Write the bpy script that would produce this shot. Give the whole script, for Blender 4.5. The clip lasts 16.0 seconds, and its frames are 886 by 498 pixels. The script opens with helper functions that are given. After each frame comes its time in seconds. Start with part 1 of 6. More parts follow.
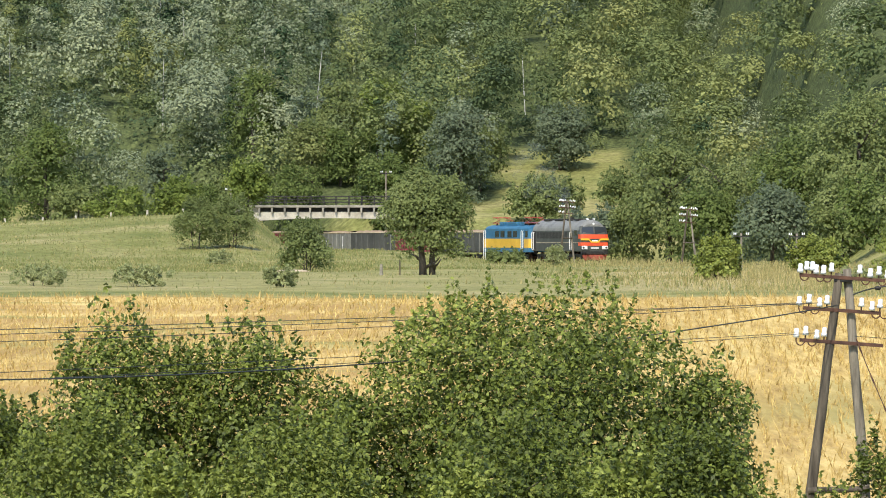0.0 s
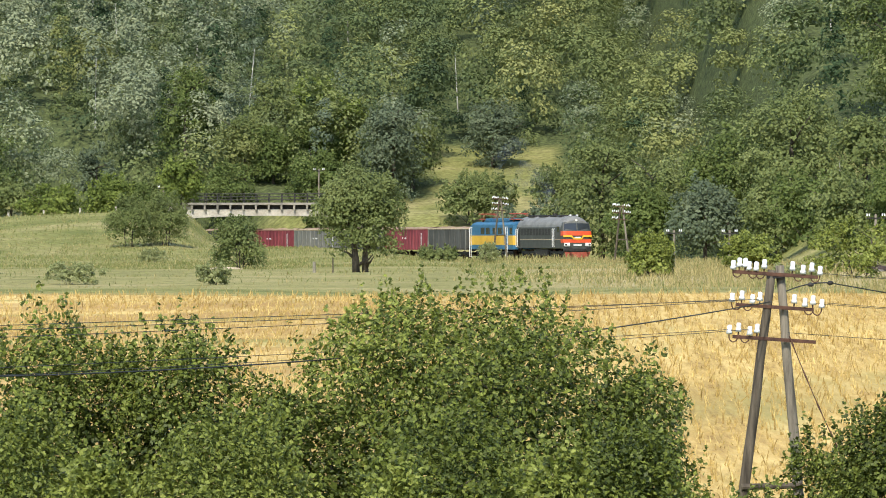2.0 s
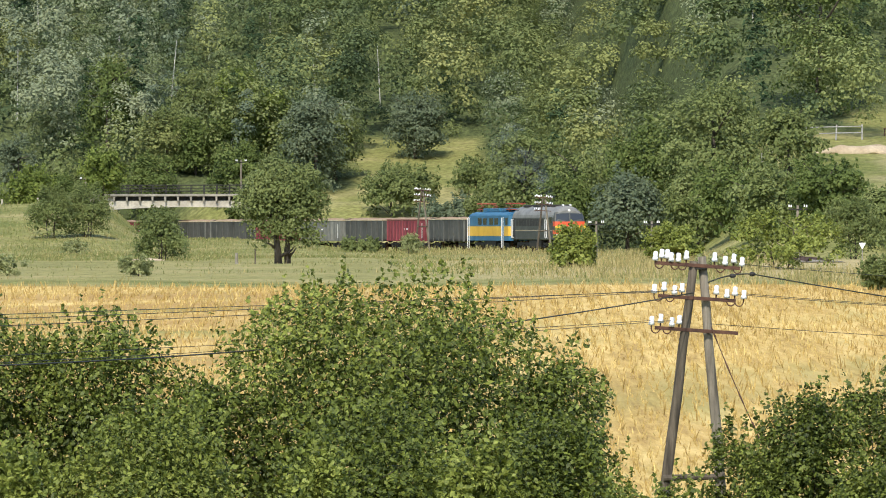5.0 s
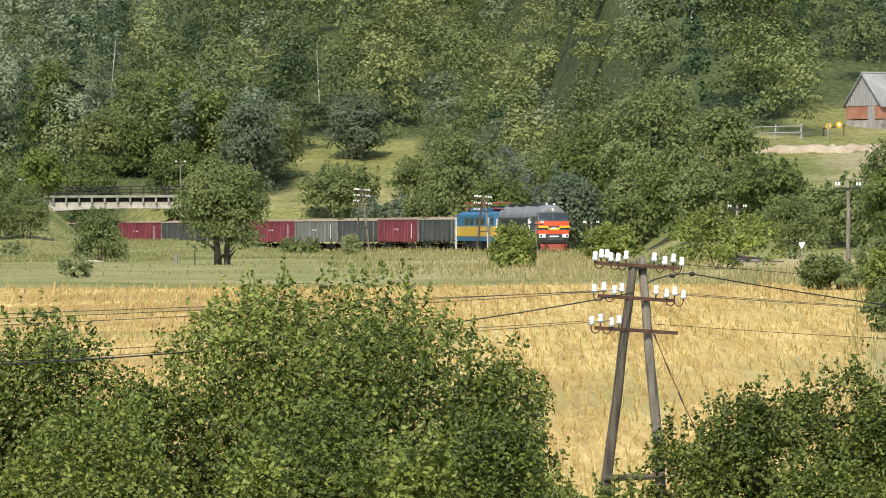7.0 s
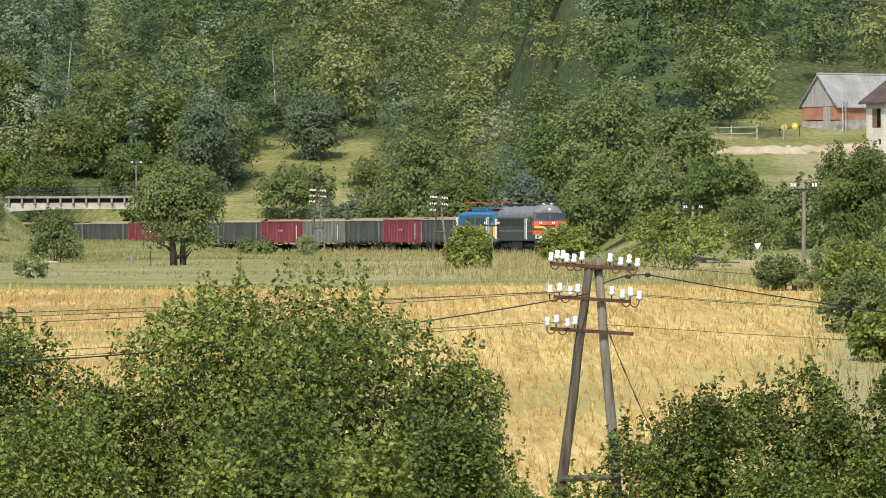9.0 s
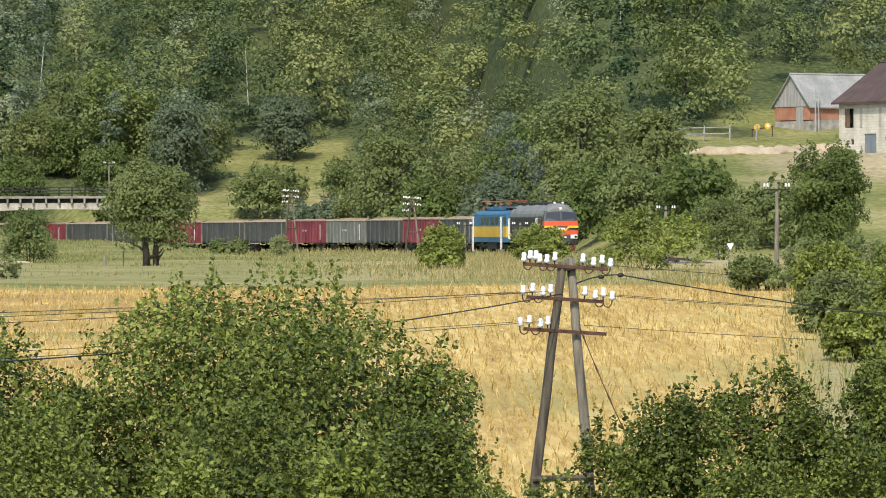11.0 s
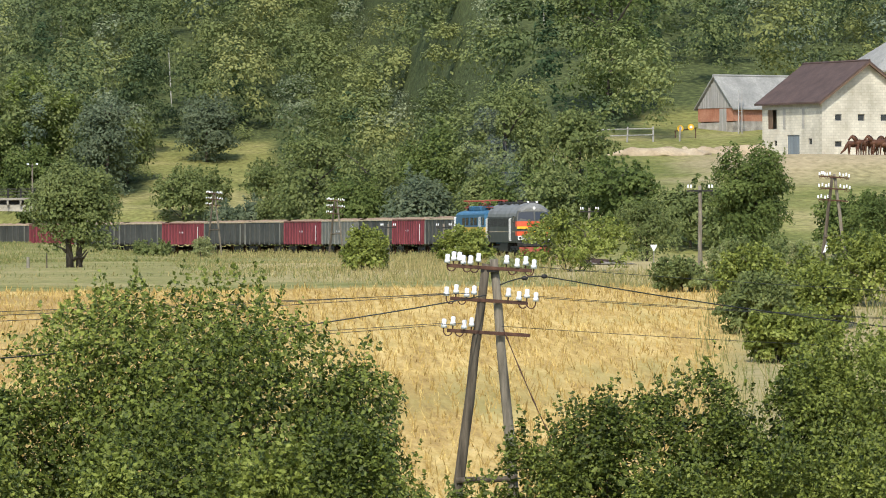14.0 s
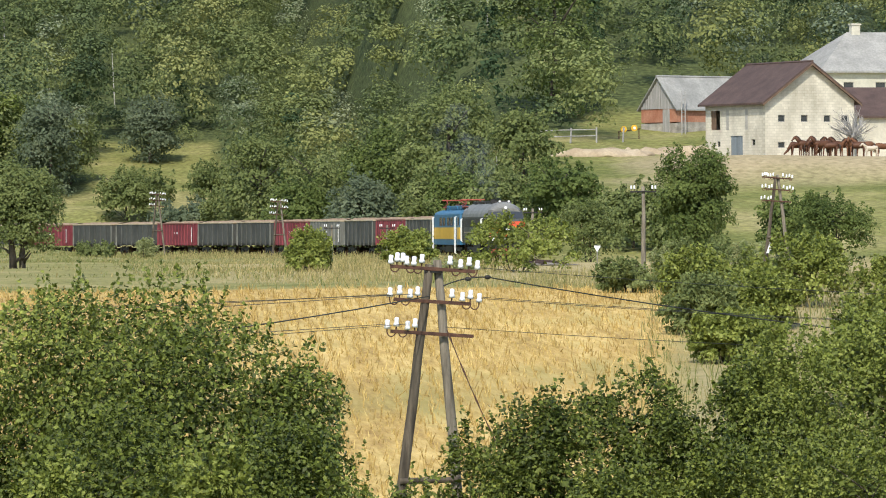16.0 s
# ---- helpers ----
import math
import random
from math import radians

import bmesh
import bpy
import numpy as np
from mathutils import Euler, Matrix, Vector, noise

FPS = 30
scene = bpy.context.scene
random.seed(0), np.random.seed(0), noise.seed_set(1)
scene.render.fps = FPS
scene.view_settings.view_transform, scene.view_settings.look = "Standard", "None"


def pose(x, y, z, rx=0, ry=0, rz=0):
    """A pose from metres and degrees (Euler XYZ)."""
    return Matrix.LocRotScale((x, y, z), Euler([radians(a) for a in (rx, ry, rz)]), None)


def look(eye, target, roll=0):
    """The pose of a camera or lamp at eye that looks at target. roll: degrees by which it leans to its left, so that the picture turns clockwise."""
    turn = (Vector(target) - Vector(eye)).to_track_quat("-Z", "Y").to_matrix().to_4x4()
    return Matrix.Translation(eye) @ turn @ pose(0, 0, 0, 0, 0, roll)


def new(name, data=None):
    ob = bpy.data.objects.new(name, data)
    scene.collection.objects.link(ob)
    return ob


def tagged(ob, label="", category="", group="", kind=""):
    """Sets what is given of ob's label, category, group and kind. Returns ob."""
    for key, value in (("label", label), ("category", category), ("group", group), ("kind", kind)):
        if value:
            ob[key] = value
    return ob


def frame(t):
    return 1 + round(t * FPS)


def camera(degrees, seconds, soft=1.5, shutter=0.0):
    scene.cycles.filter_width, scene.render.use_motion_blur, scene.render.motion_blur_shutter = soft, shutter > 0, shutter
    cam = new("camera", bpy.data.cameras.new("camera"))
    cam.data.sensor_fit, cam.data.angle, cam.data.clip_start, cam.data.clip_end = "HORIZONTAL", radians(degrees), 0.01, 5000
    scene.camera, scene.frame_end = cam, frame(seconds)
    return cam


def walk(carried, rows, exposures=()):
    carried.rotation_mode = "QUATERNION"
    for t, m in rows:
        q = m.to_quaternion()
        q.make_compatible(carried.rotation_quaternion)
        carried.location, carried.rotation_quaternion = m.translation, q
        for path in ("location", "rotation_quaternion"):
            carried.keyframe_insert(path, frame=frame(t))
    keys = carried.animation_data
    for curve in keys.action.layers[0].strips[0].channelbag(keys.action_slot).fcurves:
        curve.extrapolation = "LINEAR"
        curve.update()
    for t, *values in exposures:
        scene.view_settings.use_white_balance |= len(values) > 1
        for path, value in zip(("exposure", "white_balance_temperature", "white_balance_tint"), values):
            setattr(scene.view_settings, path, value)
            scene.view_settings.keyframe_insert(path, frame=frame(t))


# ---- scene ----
# A valley seen through a long lens from a slope; the camera pans on a tripod.
EYE = (0.0, 0.0, 2.6)
cam = camera(8.966, 16.0, soft=1.0)
PAN = [  # seconds, yaw, pitch, lean in degrees
    (0.0, 0.0000, -0.1375, -0.000),
    (0.5, -0.1941, -0.1388, 0.094),
    (1.0, -0.3888, -0.1483, 0.079),
    (1.5, -0.5417, -0.1573, 0.123),
    (2.0, -0.6795, -0.1660, 0.092),
    (2.5, -0.8120, -0.1826, 0.140),
    (3.0, -0.9442, -0.2563, 0.196),
    (3.5, -1.0215, -0.2763, 0.194),
    (4.0, -1.1489, -0.2632, 0.140),
    (6.5, -1.9424, -0.2544, 0.218),
    (7.0, -2.0792, -0.2520, 0.253),
    (7.5, -2.2070, -0.2526, 0.256),
    (8.0, -2.3126, -0.2521, 0.242),
    (8.5, -2.4256, -0.2497, 0.200),
    (9.0, -2.5268, -0.2456, 0.230),
    (11.5, -2.8829, -0.2458, 0.233),
    (12.0, -2.9863, -0.2462, 0.234),
    (12.5, -3.1075, -0.2403, 0.260),
    (13.0, -3.2483, -0.2395, 0.269),
    (13.5, -3.4064, -0.2366, 0.254),
    (14.0, -3.5758, -0.2327, 0.286),
    (14.5, -3.7326, -0.2331, 0.299),
    (15.0, -3.8762, -0.2323, 0.276),
    (15.5, -4.0060, -0.2299, 0.298),
    (16.0, -4.1493, -0.2267, 0.298),
]
walk(cam, [(t, pose(*EYE, 90 + p, r, y)) for t, y, p, r in PAN], exposures=[(0.0, 0.78), (4.0, 0.72), (8.5, 0.63), (16.0, 0.56)])

# ---- light ----
SUN_EL, SUN_AZ = 47.0, 194.0   # azimuth clockwise from +y; the sun stands behind the camera
world = bpy.data.worlds.new("sky")
world.use_nodes = True
scene.world = world
wn = world.node_tree
sky = wn.nodes.new("ShaderNodeTexSky")
sky.sky_type, sky.sun_disc = "NISHITA", False
sky.sun_elevation, sky.sun_rotation = radians(SUN_EL), radians(SUN_AZ)
wn.links.new(sky.outputs[0], wn.nodes["Background"].inputs[0])
wn.nodes["Background"].inputs[1].default_value = 0.15
sun = new("sun", bpy.data.lights.new("sun", "SUN"))
sun.data.energy, sun.data.angle, sun.data.color = 2.9, radians(0.6), (1.0, 0.94, 0.82)
sv = Vector((math.sin(radians(SUN_AZ)) * math.cos(radians(SUN_EL)), math.cos(radians(SUN_AZ)) * math.cos(radians(SUN_EL)), math.sin(radians(SUN_EL))))
sun.matrix_world = look(sv * 200, (0, 0, 0))

# ---- materials ----
def shader(name, rough=0.8, metal=0.0, spec=0.3):
    m = bpy.data.materials.new(name)
    m.use_nodes = True
    b = m.node_tree.nodes["Principled BSDF"]
    b.inputs["Roughness"].default_value, b.inputs["Metallic"].default_value = rough, metal
    b.inputs["Specular IOR Level"].default_value = spec
    return m, m.node_tree.nodes, m.node_tree.links, b


def ramp(nodes, stops):
    r = nodes.new("ShaderNodeValToRGB")
    e = r.color_ramp.elements
    while len(e) < len(stops):
        e.new(0.5)
    for el, (p, c) in zip(e, stops):
        el.position, el.color = p, (*c, 1)
    return r


def noise_at(nodes, links, scale, detail=4.0, stretch=(1, 1, 1), turn=0.0, rough=0.55):
    co, mp, n = nodes.new("ShaderNodeTexCoord"), nodes.new("ShaderNodeMapping"), nodes.new("ShaderNodeTexNoise")
    mp.inputs["Scale"].default_value = stretch
    mp.inputs["Rotation"].default_value = (0, 0, turn)
    n.inputs["Scale"].default_value, n.inputs["Detail"].default_value, n.inputs["Roughness"].default_value = scale, detail, rough
    links.new(co.outputs["Object"], mp.inputs[0])
    links.new(mp.outputs[0], n.inputs["Vector"])
    return n


def mixed(nodes, links, a, b, fac, mode="MIX"):
    m = nodes.new("ShaderNodeMix")
    m.data_type, m.blend_type = "RGBA", mode
    for sock, v in ((m.inputs[6], a), (m.inputs[7], b), (m.inputs[0], fac)):
        if isinstance(v, (int, float)):
            sock.default_value = v
        elif isinstance(v, tuple):
            sock.default_value = (*v, 1)
        else:
            links.new(v, sock)
    return m.outputs[2]


def bump(nodes, links, b, height, strength=0.4, dist=0.05):
    n = nodes.new("ShaderNodeBump")
    n.inputs["Strength"].default_value, n.inputs["Distance"].default_value = strength, dist
    links.new(height, n.inputs["Height"])
    links.new(n.outputs[0], b.inputs["Normal"])


def plain(name, dark, light, scale=3.0, rough=0.7, metal=0.0, spec=0.3, relief=0.0, stretch=(1, 1, 1), fine=0.25):
    """Two tones of one surface, by a broad and a fine noise."""
    m, n, l, b = shader(name, rough, metal, spec)
    a = noise_at(n, l, scale, 5, stretch)
    r = ramp(n, [(0.3, dark), (0.7, light)])
    l.new(a.outputs[0], r.inputs[0])
    f = noise_at(n, l, scale * 9, 3, stretch)
    rf = ramp(n, [(0.3, (1 - fine,) * 3), (0.7, (1.0,) * 3)])
    l.new(f.outputs[0], rf.inputs[0])
    l.new(mixed(n, l, r.outputs[0], rf.outputs[0], 1.0, "MULTIPLY"), b.inputs["Base Color"])
    if relief:
        bump(n, l, b, f.outputs[0], 0.5, relief)
    return m


def leafy(name, dark, mid, light, see=0.35, rough=0.6, spec=0.12, grain=7.0, vary=0.55, patch=0.35, by_tree=False):
    """Leaves: the colour changes from leaf to leaf and over the crown; some light shines through."""
    m, n, l, b = shader(name, rough, 0, spec)
    g = n.new("ShaderNodeNewGeometry")
    r = ramp(n, [(0.0, dark), (0.5, mid), (1.0, light)])
    big = noise_at(n, l, patch, 2)
    s = n.new("ShaderNodeMath")
    s.operation = "MULTIPLY_ADD"
    s.inputs[1].default_value = vary
    l.new(g.outputs["Random Per Island"], s.inputs[0])
    rr = ramp(n, [(0.0 if by_tree else 0.3, (0, 0, 0)), (1.0 if by_tree else 0.7, (1.0 - vary,) * 3)])
    if by_tree:
        tone = n.new("ShaderNodeAttribute")
        tone.attribute_name = "tone"
        l.new(tone.outputs["Fac"], rr.inputs[0])
    else:
        l.new(big.outputs[0], rr.inputs[0])
    l.new(rr.outputs[0], s.inputs[2])
    l.new(s.outputs[0], r.inputs[0])
    # leaflets within each spray: tone and relief
    fine = noise_at(n, l, grain, 3, rough=0.7)
    rf = ramp(n, [(0.36, (0.8, 0.79, 0.78)), (0.5, (1.12, 1.1, 1.08)), (0.66, (1.42, 1.4, 1.36))])
    l.new(fine.outputs[0], rf.inputs[0])
    tone = mixed(n, l, r.outputs[0], rf.outputs[0], 1.0, "MULTIPLY")
    l.new(tone, b.inputs["Base Color"])
    bump(n, l, b, fine.outputs[0], 0.2 if by_tree else 0.5, 0.6 / grain)
    tr = n.new("ShaderNodeBsdfTranslucent")
    l.new(tone, tr.inputs[0])
    mx = n.new("ShaderNodeMixShader")
    mx.inputs[0].default_value = see
    l.new(b.outputs[0], mx.inputs[1])
    l.new(tr.outputs[0], mx.inputs[2])
    l.new(mx.outputs[0], n["Material Output"].inputs[0])
    return m


LEAF_DEEP = leafy("leaf_deep", (0.06, 0.09, 0.027), (0.115, 0.155, 0.044), (0.185, 0.23, 0.072), vary=0.35)
LEAF_FRESH = leafy("leaf_fresh", (0.055, 0.08, 0.02), (0.14, 0.185, 0.04), (0.27, 0.32, 0.085))
LEAF_OLIVE = leafy("leaf_olive", (0.09, 0.12, 0.042), (0.16, 0.195, 0.068), (0.24, 0.275, 0.11), vary=0.35)
LEAF_ALDER = leafy("leaf_alder", (0.026, 0.038, 0.007), (0.1, 0.13, 0.021), (0.28, 0.315, 0.064), 0.16, 0.5, 0.25, grain=26.0)
LEAF_SALLOW = leafy("leaf_sallow", (0.06, 0.08, 0.015), (0.165, 0.2, 0.038), (0.33, 0.365, 0.09), 0.25, 0.5, 0.25, grain=26.0)
LEAF_WEED = leafy("leaf_weed", (0.19, 0.22, 0.095), (0.26, 0.29, 0.13), (0.36, 0.375, 0.18), 0.35)
LEAF_GREY = leafy("leaf_grey", (0.08, 0.11, 0.065), (0.125, 0.16, 0.095), (0.18, 0.215, 0.13), vary=0.35)
# far woods: blue and paleness added to the leaf colours for distance haze
WOOD_BEECH = leafy("wood_beech", (0.09, 0.125, 0.05), (0.165, 0.2, 0.075), (0.275, 0.3, 0.11), 0.3, grain=5.0, vary=0.18, by_tree=True)
WOOD_OAK = leafy("wood_oak", (0.05, 0.078, 0.036), (0.095, 0.13, 0.056), (0.165, 0.2, 0.085), 0.3, grain=5.0, vary=0.18, by_tree=True)
WOOD_BIRCH = leafy("wood_birch", (0.17, 0.205, 0.125), (0.225, 0.262, 0.155), (0.285, 0.318, 0.185), 0.3, grain=6.0, vary=0.18, by_tree=True)
WOOD_LIME = leafy("wood_lime", (0.15, 0.17, 0.06), (0.21, 0.232, 0.08), (0.28, 0.295, 0.115), 0.3, grain=5.0, vary=0.18, by_tree=True)
WOOD_ASH = leafy("wood_ash", (0.1, 0.135, 0.088), (0.145, 0.185, 0.118), (0.195, 0.235, 0.15), 0.3, grain=5.0, vary=0.18, by_tree=True)
NEEDLE = leafy("needle", (0.03, 0.055, 0.025), (0.05, 0.085, 0.038), (0.075, 0.115, 0.055))
GRASS = leafy("grass_blades", (0.11, 0.135, 0.042), (0.17, 0.19, 0.064), (0.25, 0.255, 0.1), 0.3)
DRY_GRASS = leafy("dry_grass_blades", (0.18, 0.17, 0.065), (0.3, 0.26, 0.11), (0.44, 0.37, 0.18), 0.3)
STRAW = leafy("straw", (0.22, 0.15, 0.05), (0.4, 0.29, 0.1), (0.6, 0.47, 0.2), 0.2)
BARK = plain("bark", (0.05, 0.04, 0.03), (0.13, 0.11, 0.085), 4, 0.9, relief=0.03, stretch=(1, 1, 0.3))
BIRCH = plain("birch_bark", (0.35, 0.33, 0.3), (0.7, 0.68, 0.62), 2, 0.8)
SAND = plain("sand", (0.36, 0.28, 0.18), (0.55, 0.45, 0.31), 0.5, 0.95, relief=0.05)
POLE_DARK = plain("weathered_pole", (0.035, 0.028, 0.02), (0.17, 0.14, 0.1), 2.5, 0.85, relief=0.01, stretch=(4, 4, 0.4))
POLE_GREY = plain("silvered_pole", (0.1, 0.085, 0.062), (0.32, 0.28, 0.215), 2.5, 0.85, relief=0.01, stretch=(4, 4, 0.4))
RUST = plain("rusty_iron", (0.045, 0.024, 0.018), (0.14, 0.068, 0.042), 6, 0.8, relief=0.004)
PORCELAIN = plain("white_porcelain", (0.74, 0.74, 0.74), (0.85, 0.85, 0.84), 8, 0.2, spec=0.6, fine=0.06)
WIRE = plain("wire", (0.02, 0.022, 0.02), (0.05, 0.05, 0.045), 3, 0.5)
CONCRETE = plain("concrete", (0.2, 0.185, 0.15), (0.38, 0.35, 0.29), 0.9, 0.9, relief=0.02)
CONCRETE_PALE = plain("pale_concrete", (0.36, 0.33, 0.27), (0.58, 0.54, 0.45), 0.7, 0.9, relief=0.02)
STEEL_DARK = plain("dark_steel", (0.02, 0.02, 0.02), (0.06, 0.055, 0.05), 3, 0.6, 0.3)
BALLAST = plain("ballast", (0.12, 0.1, 0.085), (0.3, 0.27, 0.23), 4, 0.95, relief=0.06)


# ---- mesh helpers ----
def mesh_of(name, verts, faces, material, smooth=False):
    """A mesh from numpy arrays, all faces with the same count of corners."""
    me = bpy.data.meshes.new(name)
    k = faces.shape[1]
    me.vertices.add(len(verts))
    me.vertices.foreach_set("co", np.ascontiguousarray(verts, dtype=np.float32).ravel())
    me.loops.add(faces.size)
    me.loops.foreach_set("vertex_index", np.ascontiguousarray(faces, dtype=np.int32).ravel())
    me.polygons.add(len(faces))
    me.polygons.foreach_set("loop_start", np.arange(0, faces.size, k, dtype=np.int32))
    if smooth:
        me.polygons.foreach_set("use_smooth", np.ones(len(faces), dtype=bool))
    me.update(calc_edges=True)
    me.materials.append(material)
    return me


def part(name, bm, material, parent=None, label="", smooth=False):
    """One bmesh as one mesh object under a thing or a part."""
    me = bpy.data.meshes.new(name)
    bm.normal_update()
    bm.to_mesh(me)
    bm.free()
    me.materials.append(material)
    if smooth:
        for p in me.polygons:
            p.use_smooth = True
    ob = new(name, me)
    ob.parent = parent
    if label:
        ob["label"] = label
    return ob


def box(bm, x0, x1, y0, y1, z0, z1, bevel=0.0):
    m = Matrix.LocRotScale(((x0 + x1) / 2, (y0 + y1) / 2, (z0 + z1) / 2), None, (abs(x1 - x0), abs(y1 - y0), abs(z1 - z0)))
    made = bmesh.ops.create_cube(bm, size=1, matrix=m)["verts"]
    if bevel:
        edges = list({e for v in made for e in v.link_edges})
        bmesh.ops.bevel(bm, geom=edges, offset=bevel, segments=2, affect="EDGES", profile=0.5)
    return bm


def rod(bm, a, b, r0, r1=None, seg=8, rings=1, wobble=0.0, rng=None):
    """A tapered round bar from a to b, with caps; wobble bends it a little."""
    a, b, r1 = Vector(a), Vector(b), r0 if r1 is None else r1
    q = (b - a).to_track_quat("Z", "Y").to_matrix()
    loops = []
    for i in range(rings + 1):
        f = i / rings
        c = a.lerp(b, f)
        if wobble and 0 < i < rings:
            c = c + q @ Vector((rng.uniform(-1, 1) * wobble, rng.uniform(-1, 1) * wobble, 0))
        r = r0 + (r1 - r0) * f
        loops.append([bm.verts.new(c + q @ Vector((r * math.cos(6.28319 * k / seg), r * math.sin(6.28319 * k / seg), 0))) for k in range(seg)])
    for p, n in zip(loops, loops[1:]):
        for k in range(seg):
            bm.faces.new((p[k], p[(k + 1) % seg], n[(k + 1) % seg], n[k]))
    bm.faces.new(loops[0][::-1])
    bm.faces.new(loops[-1])
    return bm


def tube(bm, pts, r, seg=6):
    """A round bar of one skin along points; r: one radius or one for each point."""
    pts = [Vector(q) for q in pts]
    rs = r if isinstance(r, (list, tuple)) else [r] * len(pts)
    loops = []
    for i, c in enumerate(pts):
        d = (pts[min(i + 1, len(pts) - 1)] - pts[max(i - 1, 0)]).normalized()
        side = d.cross(Vector((0, 1, 0.01))).normalized()
        up = side.cross(d)
        loops.append([bm.verts.new(c + (side * math.cos(6.28319 * k / seg) + up * math.sin(6.28319 * k / seg)) * rs[i]) for k in range(seg)])
    for a, b in zip(loops, loops[1:]):
        for k in range(seg):
            bm.faces.new((a[k], a[(k + 1) % seg], b[(k + 1) % seg], b[k]))
    bm.faces.new(loops[0][::-1])
    bm.faces.new(loops[-1])
    bmesh.ops.recalc_face_normals(bm, faces=bm.faces[:])
    return bm


def prism(bm, outline, y0, y1):
    """An outline in x and z, drawn out from y0 to y1."""
    a = [bm.verts.new((x, y0, z)) for x, z in outline]
    b = [bm.verts.new((x, y1, z)) for x, z in outline]
    k = len(outline)
    for i in range(k):
        bm.faces.new((a[i], a[(i + 1) % k], b[(i + 1) % k], b[i]))
    bm.faces.new(a[::-1])
    bm.faces.new(b)
    bmesh.ops.recalc_face_normals(bm, faces=bm.faces[:])
    return bm


def thing(name, x, y, z, turn=0.0):
    ob = new(name)
    ob.matrix_world = pose(x, y, z, 0, 0, turn)
    return ob


# ---- ground ----
def step(a, b, v):
    t = np.clip((np.asarray(v, float) - a) / (b - a), 0, 1)
    return t * t * (3 - 2 * t)


CURVE, HEAD0, FRONT0 = radians(0.0990), radians(15.5), (15.38, 569.6)


def track(s):
    """Place and heading of the track s metres past the spot where the train's front stands at the start."""
    h = HEAD0 - CURVE * s
    x = FRONT0[0] + (math.cos(h) - math.cos(HEAD0)) / CURVE
    y = FRONT0[1] - (math.sin(HEAD0) - math.sin(h)) / CURVE
    return x, y, 0.002 * (500 - max(y, 430.0)), h


def track_offset(x, y):
    """Signed distance from the track's axis (positive: the far side)."""
    cx, cy = FRONT0[0] - math.cos(HEAD0) / CURVE, FRONT0[1] - math.sin(HEAD0) / CURVE
    return np.hypot(np.asarray(x, float) - cx, np.asarray(y, float) - cy) - 1 / CURVE


def ground(x, y):
    """Height of the land."""
    x, y = np.asarray(x, float), np.asarray(y, float)
    z = 1.0 - 5.6 * step(5, 92, y) + 4.5 * step(112, 262, y) + 0.0 * x
    z = z + 0.12 * np.sin(x * 0.21 + 1.3) * np.sin(y * 0.09) * step(110, 160, y)
    # the bank that carries the road to the bridge
    left = step(-15.5, -21.5, x) * step(515, 632, y) * (4.5 - 1.4 * step(-24, -52, x))
    right = step(-3.5, 4.0, x) * step(622, 650, y) * 5.4
    rise = 1.25 * step(9, -5, x) * step(475, 575, y) * step(3.2, 8, np.abs(track_offset(x, y)))
    z = z + rise * (1 - step(600, 640, y))
    # wooded hill; nearer on the farm's side
    ul = np.maximum(y - 628, 0)
    hl = 0.15 * ul * step(0, 30, ul) + 0.04 * np.maximum(y - 720, 0)
    ur = np.maximum(y - 428, 0)
    hr = 0.1 * ur * step(0, 35, ur) + 0.1 * np.maximum(y - 560, 0)
    yard = step(54, 63, x) * step(110, 92, x) * step(490, 502, y) * step(536, 526, y)
    hr = hr * (1 - yard) + 8.9 * yard
    k = step(36, 47, x)
    hill = hl * (1 - k) + hr * k
    off = np.abs(track_offset(x, y))
    cut = 1 - step(14, 4, off) * step(500, 560, y)
    far = step(980, 1300, y)
    bed = 0.002 * (500 - y) * step(430, 470, y) * step(760, 700, y)
    return z + (np.maximum(np.maximum(left, right), hill) * cut) * (1 - far) + 62 * far + bed * (1 - step(10, 30, off))


